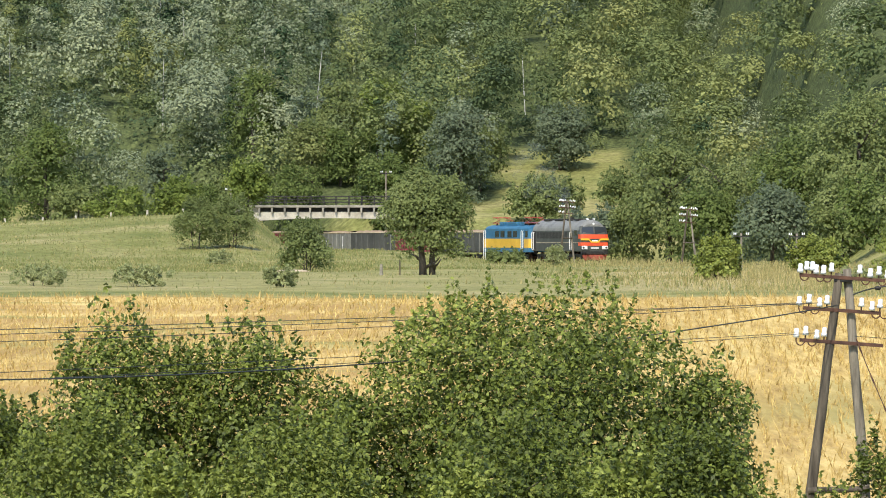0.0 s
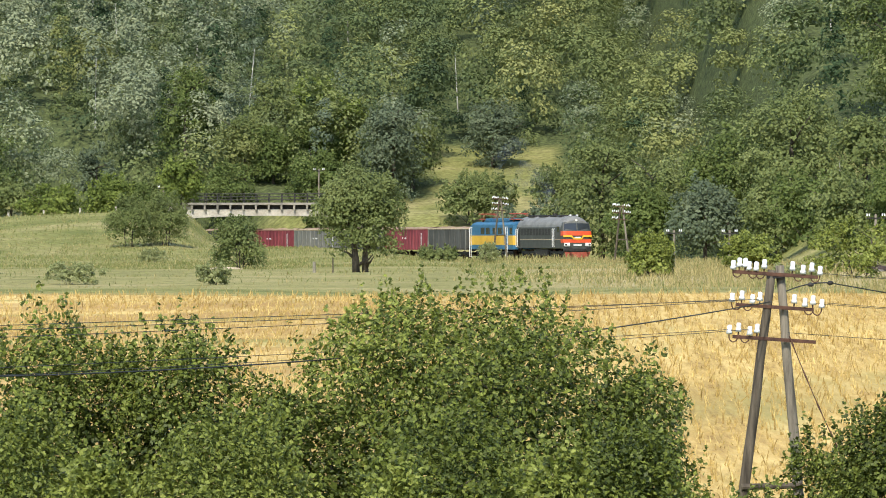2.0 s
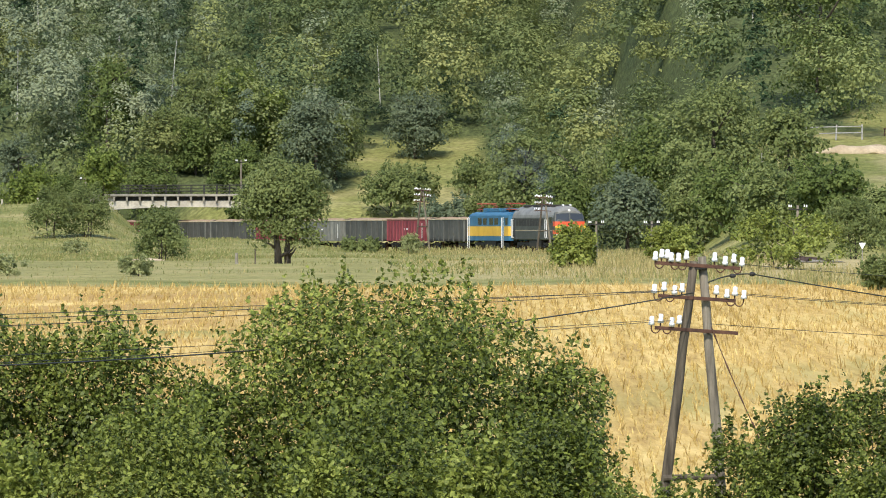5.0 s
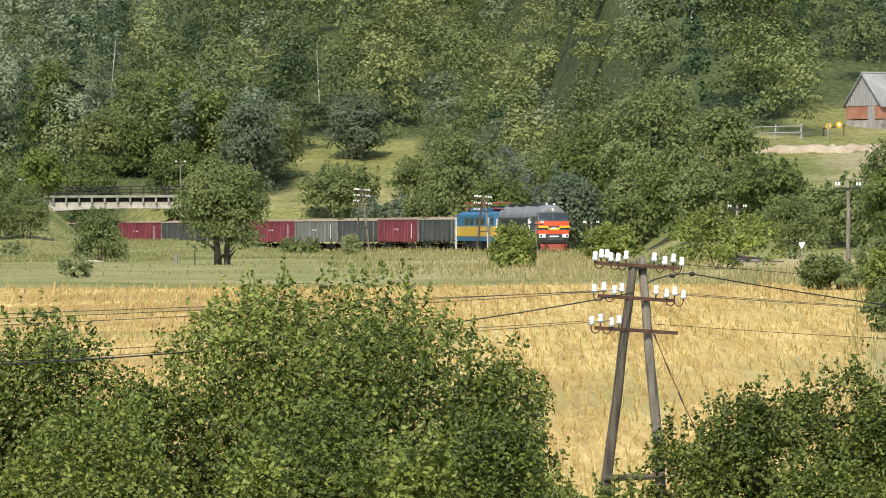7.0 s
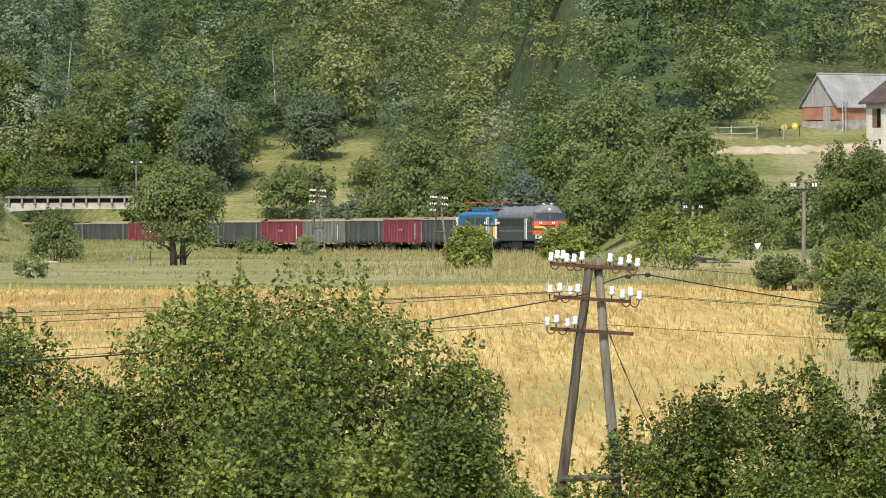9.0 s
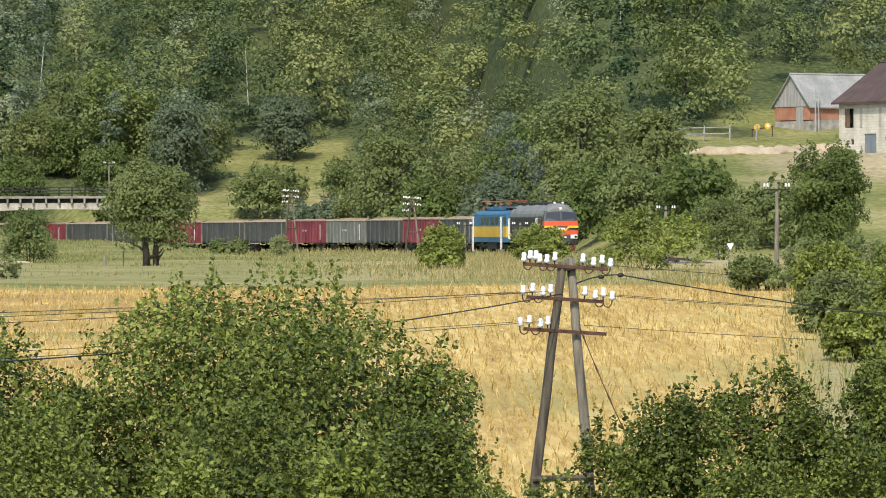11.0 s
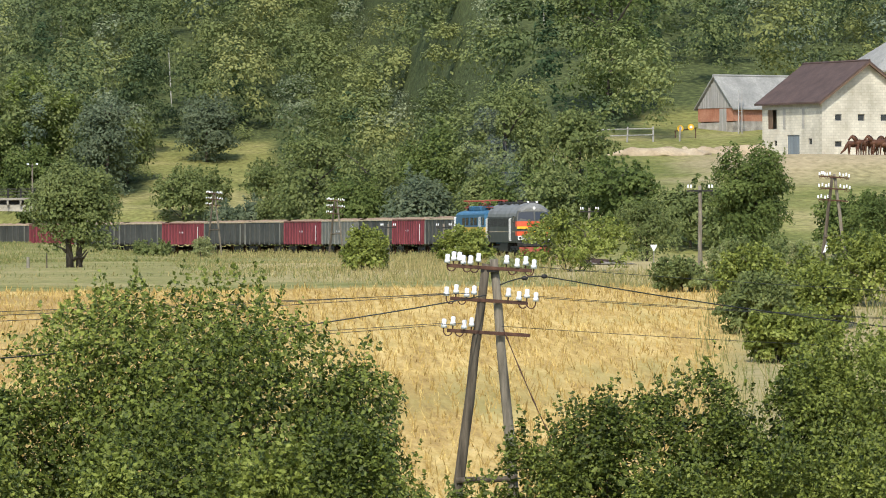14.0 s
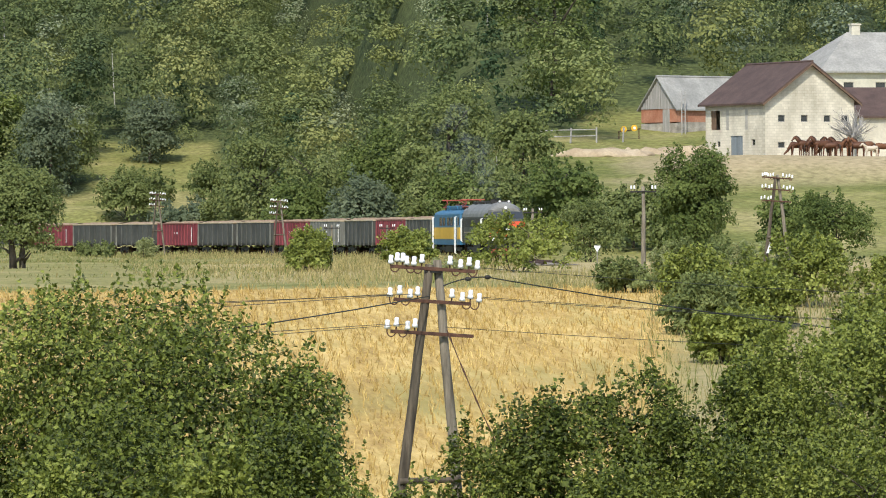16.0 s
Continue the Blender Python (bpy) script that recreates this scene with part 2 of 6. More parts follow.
def on(x, y):
    return float(ground(x, y))
def land_material():
    """Meadow, with the straw field, bare earth and dry verges worked in by place."""
    m, n, l, b = shader("land", 0.95, 0, 0.1)
    co = n.new("ShaderNodeTexCoord")
    sep = n.new("ShaderNodeSeparateXYZ")
    l.new(co.outputs["Object"], sep.inputs[0])

    def rng(sock, a, c, e, d):
        r = n.new("ShaderNodeMapRange")
        r.inputs[1].default_value, r.inputs[2].default_value, r.inputs[3].default_value, r.inputs[4].default_value = a, c, e, d
        l.new(sock, r.inputs[0])
        return r.outputs[0]

    def op(kind, a, c):
        o = n.new("ShaderNodeMath")
        o.operation = kind
        for s, v in zip(o.inputs, (a, c)):
            if isinstance(v, (int, float)):
                s.default_value = v
            else:
                l.new(v, s)
        return o.outputs[0]

    x, y = sep.outputs[0], sep.outputs[1]
    w = noise_at(n, l, 0.12, 3)
    wob = op("MULTIPLY", op("SUBTRACT", w.outputs[0], 0.5), 9.0)
    # grass
    g1 = noise_at(n, l, 0.09, 4)
    g = ramp(n, [(0.32, (0.165, 0.182, 0.054)), (0.5, (0.245, 0.242, 0.082)), (0.68, (0.35, 0.31, 0.14))])
    l.new(g1.outputs[0], g.inputs[0])
    g2 = noise_at(n, l, 1.6, 5)
    gf = ramp(n, [(0.3, (0.55,) * 3), (0.7, (1.2,) * 3)])
    l.new(g2.outputs[0], gf.inputs[0])
    grass = mixed(n, l, g.outputs[0], gf.outputs[0], 1.0, "MULTIPLY")
    # straw: rows of the combine, pale and brownish bands
    s1 = noise_at(n, l, 1.0, 4, (0.6, 0.014, 1), 0.025)
    s2 = noise_at(n, l, 3.2, 6, (1, 0.09, 1), 0.01, 0.75)
    s3 = noise_at(n, l, 0.045, 2)
    st = ramp(n, [(0.36, (0.27, 0.175, 0.06)), (0.48, (0.49, 0.345, 0.118)), (0.62, (0.7, 0.525, 0.215))])
    l.new(op("ADD", op("MULTIPLY", s1.outputs[0], 0.4), op("MULTIPLY", s2.outputs[0], 0.6)), st.inputs[0])
    weeds = ramp(n, [(0.52, (0, 0, 0)), (0.64, (0.75,) * 3)])
    l.new(op("ADD", op("MULTIPLY", s3.outputs[0], 0.7), op("MULTIPLY", s1.outputs[0], 0.3)), weeds.inputs[0])
    straw = mixed(n, l, st.outputs[0], (0.24, 0.23, 0.08), weeds.outputs[0])
    # swaths laid across the slope on the far side of the field
    s4 = noise_at(n, l, 1.0, 4, (0.03, 0.22, 1), 0.25, 0.6)
    sw = ramp(n, [(0.42, (0, 0, 0)), (0.58, (0.7,) * 3)])
    l.new(s4.outputs[0], sw.inputs[0])
    straw = mixed(n, l, straw, (0.33, 0.205, 0.075), op("MULTIPLY", sw.outputs[0], rng(x, -4, 8, 1.0, 0.25)))
    s5 = noise_at(n, l, 1.0, 3, (0.05, 0.3, 1), 0.2, 0.5)
    gs = ramp(n, [(0.56, (0, 0, 0)), (0.66, (0.65,) * 3)])
    l.new(s5.outputs[0], gs.inputs[0])
    straw = mixed(n, l, straw, (0.2, 0.22, 0.07), op("MULTIPLY", gs.outputs[0], rng(x, -6, 4, 1.0, 0.0)))
    fy = op("ADD", y, op("MULTIPLY", wob, 0.5))
    fx = op("ADD", op("SUBTRACT", x, op("MULTIPLY", op("SUBTRACT", y, 150.0), 0.12)), op("MULTIPLY", wob, 0.35))
    inside = op("MULTIPLY", op("MULTIPLY", rng(fy, 120, 124, 0, 1), rng(fy, 250, 253, 1, 0)), rng(fx, 16.4, 18.0, 1, 0))
    col = mixed(n, l, grass, straw, inside)
    # dry verge beyond the field and along the line
    dv = ramp(n, [(0.3, (0.1,) * 3), (0.54, (1.0,) * 3)])
    l.new(g2.outputs[0], dv.inputs[0])
    dry = op("MULTIPLY", op("MULTIPLY", rng(fy, 262, 280, 0, 1), rng(fy, 400, 440, 1, 0)), rng(x, 4, 16, 0.25, 1.0))
    col = mixed(n, l, col, (0.42, 0.34, 0.17), op("MULTIPLY", dry, dv.outputs[0]))
    corner = op("MULTIPLY", op("MULTIPLY", rng(fy, 140, 150, 0, 0.85), rng(fy, 290, 310, 1, 0)), op("MULTIPLY", rng(fx, 16.4, 18.0, 0, 1), op("ADD", dv.outputs[0], 0.25)))
    col = mixed(n, l, col, (0.36, 0.3, 0.15), corner)
    # mossy undergrowth and litter under the forest
    wood = op("MAXIMUM", op("MULTIPLY", rng(fy, 668, 676, 0, 1), rng(x, 5, 8, 1, 0)), rng(fy, 716, 722, 0, 1))
    wood = op("MAXIMUM", wood, op("MULTIPLY", op("MULTIPLY", rng(op("ADD", y, op("MULTIPLY", op("SUBTRACT", x, 24.0), 4.6)), 640, 650, 0, 1), rng(x, 22, 24, 0, 1)), op("MULTIPLY", rng(y, 540, 546, 0, 1), rng(x, 53, 55, 1, 0))))
    wood = op("MAXIMUM", wood, op("MULTIPLY", rng(y, 562, 568, 0, 1), rng(x, 53, 55, 0, 1)))
    floor = ramp(n, [(0.35, (0.045, 0.055, 0.022)), (0.55, (0.085, 0.105, 0.04)), (0.7, (0.14, 0.16, 0.06))])
    l.new(g2.outputs[0], floor.inputs[0])
    col = mixed(n, l, col, floor.outputs[0], wood)
    # trodden yard by the farm
    yard = op("MULTIPLY", op("MULTIPLY", rng(op("ADD", op("ADD", x, op("MULTIPLY", op("SUBTRACT", y, 500.0), -0.2)), op("MULTIPLY", wob, 1.6)), 50, 57, 0, 1), rng(op("ADD", y, wob), 487, 497, 0, 1)), rng(op("ADD", y, wob), 528, 534, 1, 0))
    earth = ramp(n, [(0.3, (0.26, 0.215, 0.12)), (0.7, (0.44, 0.36, 0.22))])
    l.new(g2.outputs[0], earth.inputs[0])
    col = mixed(n, l, col, earth.outputs[0], yard)
    l.new(col, b.inputs["Base Color"])
    bump(n, l, b, g2.outputs[0], 0.8, 0.25)
    return m


LAND = land_material()


def build_ground():
    xs = np.concatenate([np.linspace(-2500, -140, 12)[:-1], np.linspace(-140, 170, 150), np.linspace(170, 2500, 12)[1:]])
    ys = np.concatenate([np.linspace(-900, -20, 6)[:-1], np.linspace(-20, 100, 40)[:-1], np.linspace(100, 280, 90)[:-1], np.linspace(280, 700, 160)[:-1], np.linspace(700, 1300, 60)[:-1], np.linspace(1300, 4500, 8)])
    X, Y = np.meshgrid(xs, ys)
    Z = ground(X, Y)
    v = np.stack([X, Y, Z], -1).reshape(-1, 3)
    nx, ny = len(xs), len(ys)
    i = (np.arange(ny - 1)[:, None] * nx + np.arange(nx - 1)[None, :]).ravel()
    f = np.stack([i, i + 1, i + nx + 1, i + nx], 1)
    tagged(new("ground", mesh_of("ground", v, f, LAND, True)), "rolling valley land with stubble field, meadow and grassy banks", "ground", kind="structure")


build_ground()


# ---- foliage ----
def leaves(rng, lobes, count, size, droop=0.25, flat=1.0, loose=0.38, slim=0.68):
    """Leaf blades (diamonds) over the shells of many lobes. Returns corners (n, 4, 3)."""
    c, r = np.array([p[:3] for p in lobes], float), np.array([p[3] for p in lobes], float)
    w = r ** 2 * (0.65 + np.clip((c[:, 2] - c[:, 2].min()) / (np.ptp(c[:, 2]) + 0.01), 0, 1))
    k = rng.choice(len(lobes), count, p=w / w.sum())
    d = rng.normal(size=(count, 3))
    d /= np.linalg.norm(d, axis=1, keepdims=True)
    d[:, 2] = np.where(d[:, 2] < -0.35, -d[:, 2], d[:, 2])
    rad = r[k] * (1.0 - 0.42 * rng.random(count) ** 2 + 0.14 * rng.random(count) ** 3)
    p = c[k] + d * rad[:, None] * np.array([1, 1, flat])
    out = c[k] - c.mean(axis=0)
    out /= np.linalg.norm(out, axis=1, keepdims=True) + 0.01
    nrm = d * 0.65 + out * 0.35 + rng.normal(size=(count, 3)) * loose + np.array([0, -0.1, droop])
    nrm /= np.linalg.norm(nrm, axis=1, keepdims=True)
    t = np.cross(nrm, rng.normal(size=(count, 3)))
    t /= np.linalg.norm(t, axis=1, keepdims=True)
    b = np.cross(nrm, t)
    s = size * (0.6 + 0.8 * rng.random(count))[:, None]
    return np.stack([p - t * s, p - b * s * slim + nrm * s * 0.14, p + t * s, p + b * s * slim + nrm * s * 0.12], 1)


def shoots(rng, lobes, count, per, size, length):
    """Upright leafy shoots that stand out of the upper lobes."""
    c = np.array(lobes, float)
    pick = c[rng.choice(len(c), count, p=np.maximum(c[:, 2], 0.01) ** 2 / (np.maximum(c[:, 2], 0.01) ** 2).sum())]
    a, e = rng.uniform(0, 6.283, count), rng.uniform(0.15, 1.5, count)
    d = np.stack([np.cos(a) * np.cos(e), np.sin(a) * np.cos(e), np.sin(e)], 1)
    foot = pick[:, :3] + d * pick[:, 3:4] * 0.85
    up = d * 0.45 + np.array([0, 0, 1.0]) + rng.normal(size=(count, 3)) * 0.15
    up /= np.linalg.norm(up, axis=1, keepdims=True)
    ln = length * (0.4 + 0.9 * rng.random(count))
    f = rng.random((count, per))
    p = foot[:, None] + up[:, None] * (f * ln[:, None])[..., None]
    p = p + rng.normal(size=p.shape) * (size * 1.7 * (1.15 - f))[..., None]
    p = p.reshape(-1, 3)
    n = len(p)
    nrm = rng.normal(size=(n, 3)) * 0.7 + np.array([0, -0.35, 0.6])
    nrm /= np.linalg.norm(nrm, axis=1, keepdims=True)
    t = np.cross(nrm, rng.normal(size=(n, 3)))
    t /= np.linalg.norm(t, axis=1, keepdims=True)
    b = np.cross(nrm, t)
    s = size * (0.6 + 0.7 * rng.random(n))[:, None]
    return np.stack([p - t * s, p - b * s * 0.68 + nrm * s * 0.14, p + t * s, p + b * s * 0.68 + nrm * s * 0.12], 1)


def leaf_mesh(name, quads, material):
    q = quads.reshape(-1, 3)
    return mesh_of(name, q, np.arange(len(q)).reshape(-1, 4), material)


def crown_lobes(rng, height, width, base=0.25, n=22, shape="round"):
    """Lobes of a crown that fills width and height; base: the share of the height below it."""
    out = []
    base = -0.14 if base <= 0.03 else base
    zc, hz, hw = height * (1 + base) / 2, height * (1 - base) / 2, width / 2
    for i in range(n):
        a, u = rng.uniform(0, 6.283), rng.uniform(-0.95, 0.95)
        if shape == "round":
            e = math.sqrt(max(0.0, 1 - u * u))
        elif shape == "cone":
            e = (1 - (u + 1) / 2) * 1.05
        else:
            e = math.sqrt(max(0.0, 1 - max(u, -0.1) ** 2)) if u > 0 else 1.0 + 0.15 * u
        lr = min(hw, hz) * rng.uniform(0.2, 0.4)
        q = rng.uniform(0.5, 1.0) ** 0.5 * e
        out.append((math.cos(a) * q * max(hw - lr, 0.1), math.sin(a) * q * max(hw - lr, 0.1), zc + u * max(hz - lr * 0.8, 0.1), lr))
    out.append((0, 0, zc, min(hw, hz) * (0.82 if shape == "dome" else 0.6)))
    return out


def heart(lobes):
    """The shaded inside of a crown: the lobes drawn in towards its middle."""
    zc = sum(q[2] for q in lobes) / len(lobes)
    return [(a * 0.66, b * 0.66, zc + (c - zc) * 0.68, r * 1.05) for a, b, c, r in lobes]


def woody(rng, height, width, base, thick, stems=1):
    """Trunk and limbs as one bmesh."""
    bm = bmesh.new()
    rr = random.Random(int(rng.integers(1 << 30)))
    for k in range(stems):
        a = rr.uniform(0, 6.28)
        off = 0.0 if stems == 1 else width * 0.05
        foot = (math.cos(a) * off, math.sin(a) * off, -0.3)
        top = (math.cos(a) * width * 0.12 * (stems > 1) + rr.uniform(-0.1, 0.1), math.sin(a) * width * 0.12 * (stems > 1), height * 0.72)
        rod(bm, foot, top, thick / math.sqrt(stems), thick * 0.2, 7, 5, thick * 0.3, rr)
        for i in range(7):
            f = rr.uniform(base * 0.9, 0.8)
            b0 = Vector(foot).lerp(Vector(top), min(f / 0.72, 1))
            b = rr.uniform(0, 6.28)
            ln = width * (rr.uniform(0.25, 0.4) if stems == 1 else rr.uniform(0.1, 0.22))
            rod(bm, b0, b0 + Vector((math.cos(b) * ln, math.sin(b) * ln, ln * rr.uniform(0.25, 0.8))), thick * 0.35, thick * 0.08, 5, 3, thick * 0.3, rr)
    return bm


def tree(name, x, y, height, width, material, label, category="tree", base=0.2, count=2600, size=0.3, n=24, shape="round", thick=None, seed=0, stems=1, group="", sink=0.0, bark=None, sprigs=0, sprig=0.6, flat=0.72, loose=0.42, slim=0.68):
    rng = np.random.default_rng(seed)
    ob = thing(name, x, y, on(x, y) - sink)
    part("trunk", woody(rng, height, width, base, thick or 0.03 * height, stems), bark or BARK, ob, smooth=True)
    lobes = crown_lobes(rng, height, width, base, n, shape)
    q = leaves(rng, lobes, count, size, 0.25, flat, loose, slim)
    q = np.concatenate([q, leaves(rng, heart(lobes), count // 7, size * 1.6, 0.25, flat)])
    if sprigs:
        q = np.concatenate([q, shoots(rng, lobes, sprigs, 22, size, sprig)])
    cr = new("crown", leaf_mesh("crown", q, material))
    cr.parent = ob
    return tagged(ob, label, category, group)


def build_woods():
    rng = np.random.default_rng(11)

    def model(h, w, base, n, shape, count, size, flat):
        lobes = crown_lobes(rng, h, w, base, n, shape)
        return np.concatenate([leaves(rng, lobes, count, size, 0.3, flat, 0.18), leaves(rng, heart(lobes), count // 8, size * 1.5, 0.3, flat)])

    kinds = [model(rng.uniform(11, 16), rng.uniform(7.5, 11), 0.04, int(rng.integers(18, 28)), "round" if i % 3 else "dome", 1150, 0.19, 0.66) for i in range(10)]
    scrub = [model(rng.uniform(4, 5.5), rng.uniform(7, 9), 0.0, 24, "dome", 300, 0.22, 0.7) for _ in range(4)]
    slim = [model(15, rng.uniform(4.2, 5.6), 0.12, 26, "round", 700, 0.175, 0.9) for _ in range(4)]
    cones = [model(16, 5.2, 0.03, 40, "cone", 1000, 0.17, 0.55) for _ in range(2)]
    mats = {"beech": (WOOD_BEECH, "dense green beech wood covering the hillside"), "oak": (WOOD_OAK, "deep green oaks mixed into the hillside forest"),
            "birch": (WOOD_BIRCH, "birches in a haze-paled colour mixed into the hillside forest"), "lime": (WOOD_LIME, "yellow-green lime trees in the hillside forest"),
            "ash": (WOOD_ASH, "greyish green ash trees in the hillside forest"), "spruce": (NEEDLE, "dark spruces scattered through the hillside forest")}
    sets = {k: [] for k in mats}
    trunks = bmesh.new()
    y = 520.0
    while y < 960:
        x = -62.0 - 0.075 * (y - 560)
        lim = 118 + 0.11 * (y - 560)
        while x < lim:
            px, py = x + rng.uniform(-2, 2), y + rng.uniform(-6, 6)
            x += rng.uniform(5.4, 8.4) * (1 - 0.3 * float(step(6, -30, px)))
            edge = 664 - 60 * step(23, 30, px) - 68 * step(28, 44, px) + 32 * step(54, 58, px) + 3 * math.sin(px * 0.43)
            if py < edge or (7.5 < px < 23 and py < 712) or abs(float(track_offset(px, py))) < 9 or (-22 < px < 4 and py < 672):
                continue
            if (on(px, py) - 2.6) / py > 0.0455:
                continue
            pick = rng.random()
            west = float(step(6, -30, px))
            pool = cones if pick < 0.07 else slim if pick < 0.15 + 0.35 * west else kinds
            q = pool[rng.integers(len(pool))]
            a, s = rng.uniform(0, 6.283), rng.uniform(0.68, 1.22)
            c, sn = math.cos(a), math.sin(a)
            z = on(px, py)
            u = rng.random()
            tone = rng.random()
            key = "spruce" if pool is cones else "birch" if u < 0.06 + 0.5 * west else "beech" if u < 0.62 else "oak" if u < 0.8 else "ash" if u < 0.91 else "lime"
            sets[key].append(((q @ np.array([[c, sn, 0], [-sn, c, 0], [0, 0, 1]])) * s + np.array([px, py, z - 0.4]), tone))
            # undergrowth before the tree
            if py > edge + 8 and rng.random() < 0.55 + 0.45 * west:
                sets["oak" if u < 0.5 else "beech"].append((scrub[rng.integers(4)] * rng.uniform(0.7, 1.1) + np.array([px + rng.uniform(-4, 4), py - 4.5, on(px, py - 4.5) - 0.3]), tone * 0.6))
            if pool is slim and rng.random() < 0.35 and py > edge + 30:
                rod(trunks, (px, py - 1.0, z), (px + rng.uniform(-.8, .8), py - 1.6, z + 8 * s), 0.09, 0.03, 5)
        y += rng.uniform(10.0, 13.5)
    for key, (mat, label) in mats.items():
        me = leaf_mesh("forest", np.concatenate([q for q, _ in sets[key]]), mat)
        me.attributes.new("tone", "FLOAT", "FACE").data.foreach_set("value", np.concatenate([np.full(len(q), k, np.float32) for q, k in sets[key]]))
        tagged(new("forest", me), label, "forest", kind="stuff")
    tagged(part("birch_trunks", trunks, BIRCH), "pale slender birch trunks among the forest trees", "trees", kind="stuff")


build_woods()
def build_trees():
    T = [
        # x, y, height, width, leaves, label, kind
        (-46, 655, 12.0, 10.0, LEAF_DEEP, "broad dark green deciduous tree on the bank", 0.02, 3200),
        (-37, 640, 4.2, 9.0, LEAF_FRESH, "low fresh green bush on the road bank", 0.0, 1800),
        (-33, 668, 9.5, 5.6, LEAF_GREY, "greyish green tree behind the road bank", 0.02, 1800),
        (-28, 660, 6.5, 6.0, LEAF_DEEP, "dark green tree behind the road bank", 0.05, 1700),
        (-23.6, 703, 12.6, 9.5, LEAF_DEEP, "tall dark green tree above the bridge approach", 0.02, 3000),
        (-21.5, 622, 6.0, 6.2, LEAF_FRESH, "yellow-green young tree at the bridge end", 0.05, 2000),
        (-13, 705, 10.5, 8.0, LEAF_OLIVE, "olive green tree behind the bridge", 0.05, 2000),
        (-7.5, 705, 11.0, 9.0, LEAF_FRESH, "bright green tree behind the bridge", 0.05, 2400),
        (2.0, 672, 12.0, 10.0, LEAF_GREY, "blue-grey willow beside the road bank", 0.03, 3600),
        (14.5, 700, 8.2, 10.0, LEAF_GREY, "round dark tree on the sloping meadow", 0.02, 3000),
        (22.7, 568, 12.5, 10.9, LEAF_OLIVE, "broad olive green tree behind the railway", 0.03, 3400),
        (28.0, 556, 11.0, 9.5, LEAF_OLIVE, "twiggy grey-green tree behind the railway", 0.03, 1700),
        (34.0, 547, 13.2, 11.0, LEAF_DEEP, "tall green tree behind the railway", 0.03, 3600),
        (39.6, 538, 13.4, 13.0, LEAF_OLIVE, "broad crowned tree at the meadow edge", 0.03, 4200),
        (52.0, 562, 17.0, 14.0, LEAF_DEEP, "huge dark oak at the forest edge", 0.03, 4600),
        (-7.0, 668, 6.5, 9.0, LEAF_DEEP, "dark bushes in the shade beyond the bridge", 0.0, 2600),
        (-12.5, 687, 6.5, 8.0, LEAF_DEEP, "dark bushy tree in the shade beyond the bridge", 0.0, 1800),
        (13.0, 656, 4.0, 8.0, LEAF_OLIVE, "olive scrub at the foot of the clearing", 0.0, 1600),
        (20.5, 650, 4.6, 8.0, LEAF_OLIVE, "olive scrub at the foot of the clearing", 0.0, 1600),
        (40.2, 484, 5.8, 8.5, LEAF_OLIVE, "olive bush at the foot of the hillside", 0.0, 2000),
        (43.5, 462, 5.2, 8.0, LEAF_DEEP, "dark bush at the foot of the hillside", 0.0, 1900),
        (47.5, 446, 5.0, 8.0, LEAF_OLIVE, "olive bush at the foot of the hillside", 0.0, 1900),
        (39.0, 505, 7.0, 9.0, LEAF_DEEP, "dense bushy tree at the foot of the hillside", 0.0, 2200),
        (44.5, 512, 6.0, 8.0, LEAF_OLIVE, "olive bush at the edge of the meadow", 0.0, 2000),
        (-16.0, 690, 8.0, 9.0, LEAF_OLIVE, "olive green bushy tree beyond the bridge", 0.0, 2000),
        (-8.0, 688, 8.5, 9.0, LEAF_DEEP, "dark green bushy tree beyond the bridge", 0.0, 2000),
        (4.5, 682, 8.5, 8.0, LEAF_OLIVE, "olive green bushy tree beside the willow", 0.0, 2000),
        (-27.0, 678, 10.0, 8.5, LEAF_OLIVE, "olive green tree behind the road bank", 0.02, 2200),
        (-17.5, 678, 8.5, 8.5, LEAF_DEEP, "dark green tree beyond the bridge", 0.02, 2200),
        (-3.5, 690, 10.5, 8.5, LEAF_FRESH, "fresh green tree beyond the bridge", 0.02, 2200),
        # added bush in the cutting: its dark leaves stand for shade below the bridge
        (-6.3, 658, 3.6, 5.0, LEAF_DEEP, "low dark bush added for the shade below the bridge", 0.0, 1600),
        (-52.0, 642, 5.0, 8.0, LEAF_DEEP, "dark green bush on the road bank", 0.0, 1800),
        (-42.0, 650, 5.5, 8.0, LEAF_OLIVE, "olive green bush on the road bank", 0.0, 1800),
        (-30.5, 650, 5.0, 8.0, LEAF_FRESH, "fresh green bush on the road bank", 0.0, 1800),
        (25.9, 551, 7.7, 9.3, LEAF_DEEP, "dense green undergrowth tree behind the railway", 0.0, 2400),
        (31.0, 532, 8.0, 9.0, LEAF_GREY, "dense grey-green undergrowth tree behind the railway", 0.0, 2400),
        (37.2, 524, 7.5, 8.0, LEAF_OLIVE, "dense olive undergrowth tree behind the railway", 0.0, 2400),
        (19.2, 574, 6.7, 6.2, LEAF_OLIVE, "light olive undergrowth tree behind the railway", 0.0, 1800),
        (10.5, 640, 5.5, 9.0, LEAF_OLIVE, "olive scrub on the far side of the railway", 0.0, 2200),
        (16.5, 630, 5.0, 9.0, LEAF_GREY, "grey-green scrub on the far side of the railway", 0.0, 2200),
        (43.5, 470, 4.4, 6.0, LEAF_DEEP, "dark bush at the foot of the meadow", 0.0, 1600),
        (51.0, 440, 5.2, 7.5, LEAF_OLIVE, "olive bush at the foot of the meadow", 0.0, 1800),
        (58.5, 430, 5.0, 7.5, LEAF_DEEP, "dark green bush at the foot of the meadow", 0.0, 1800),
    ]
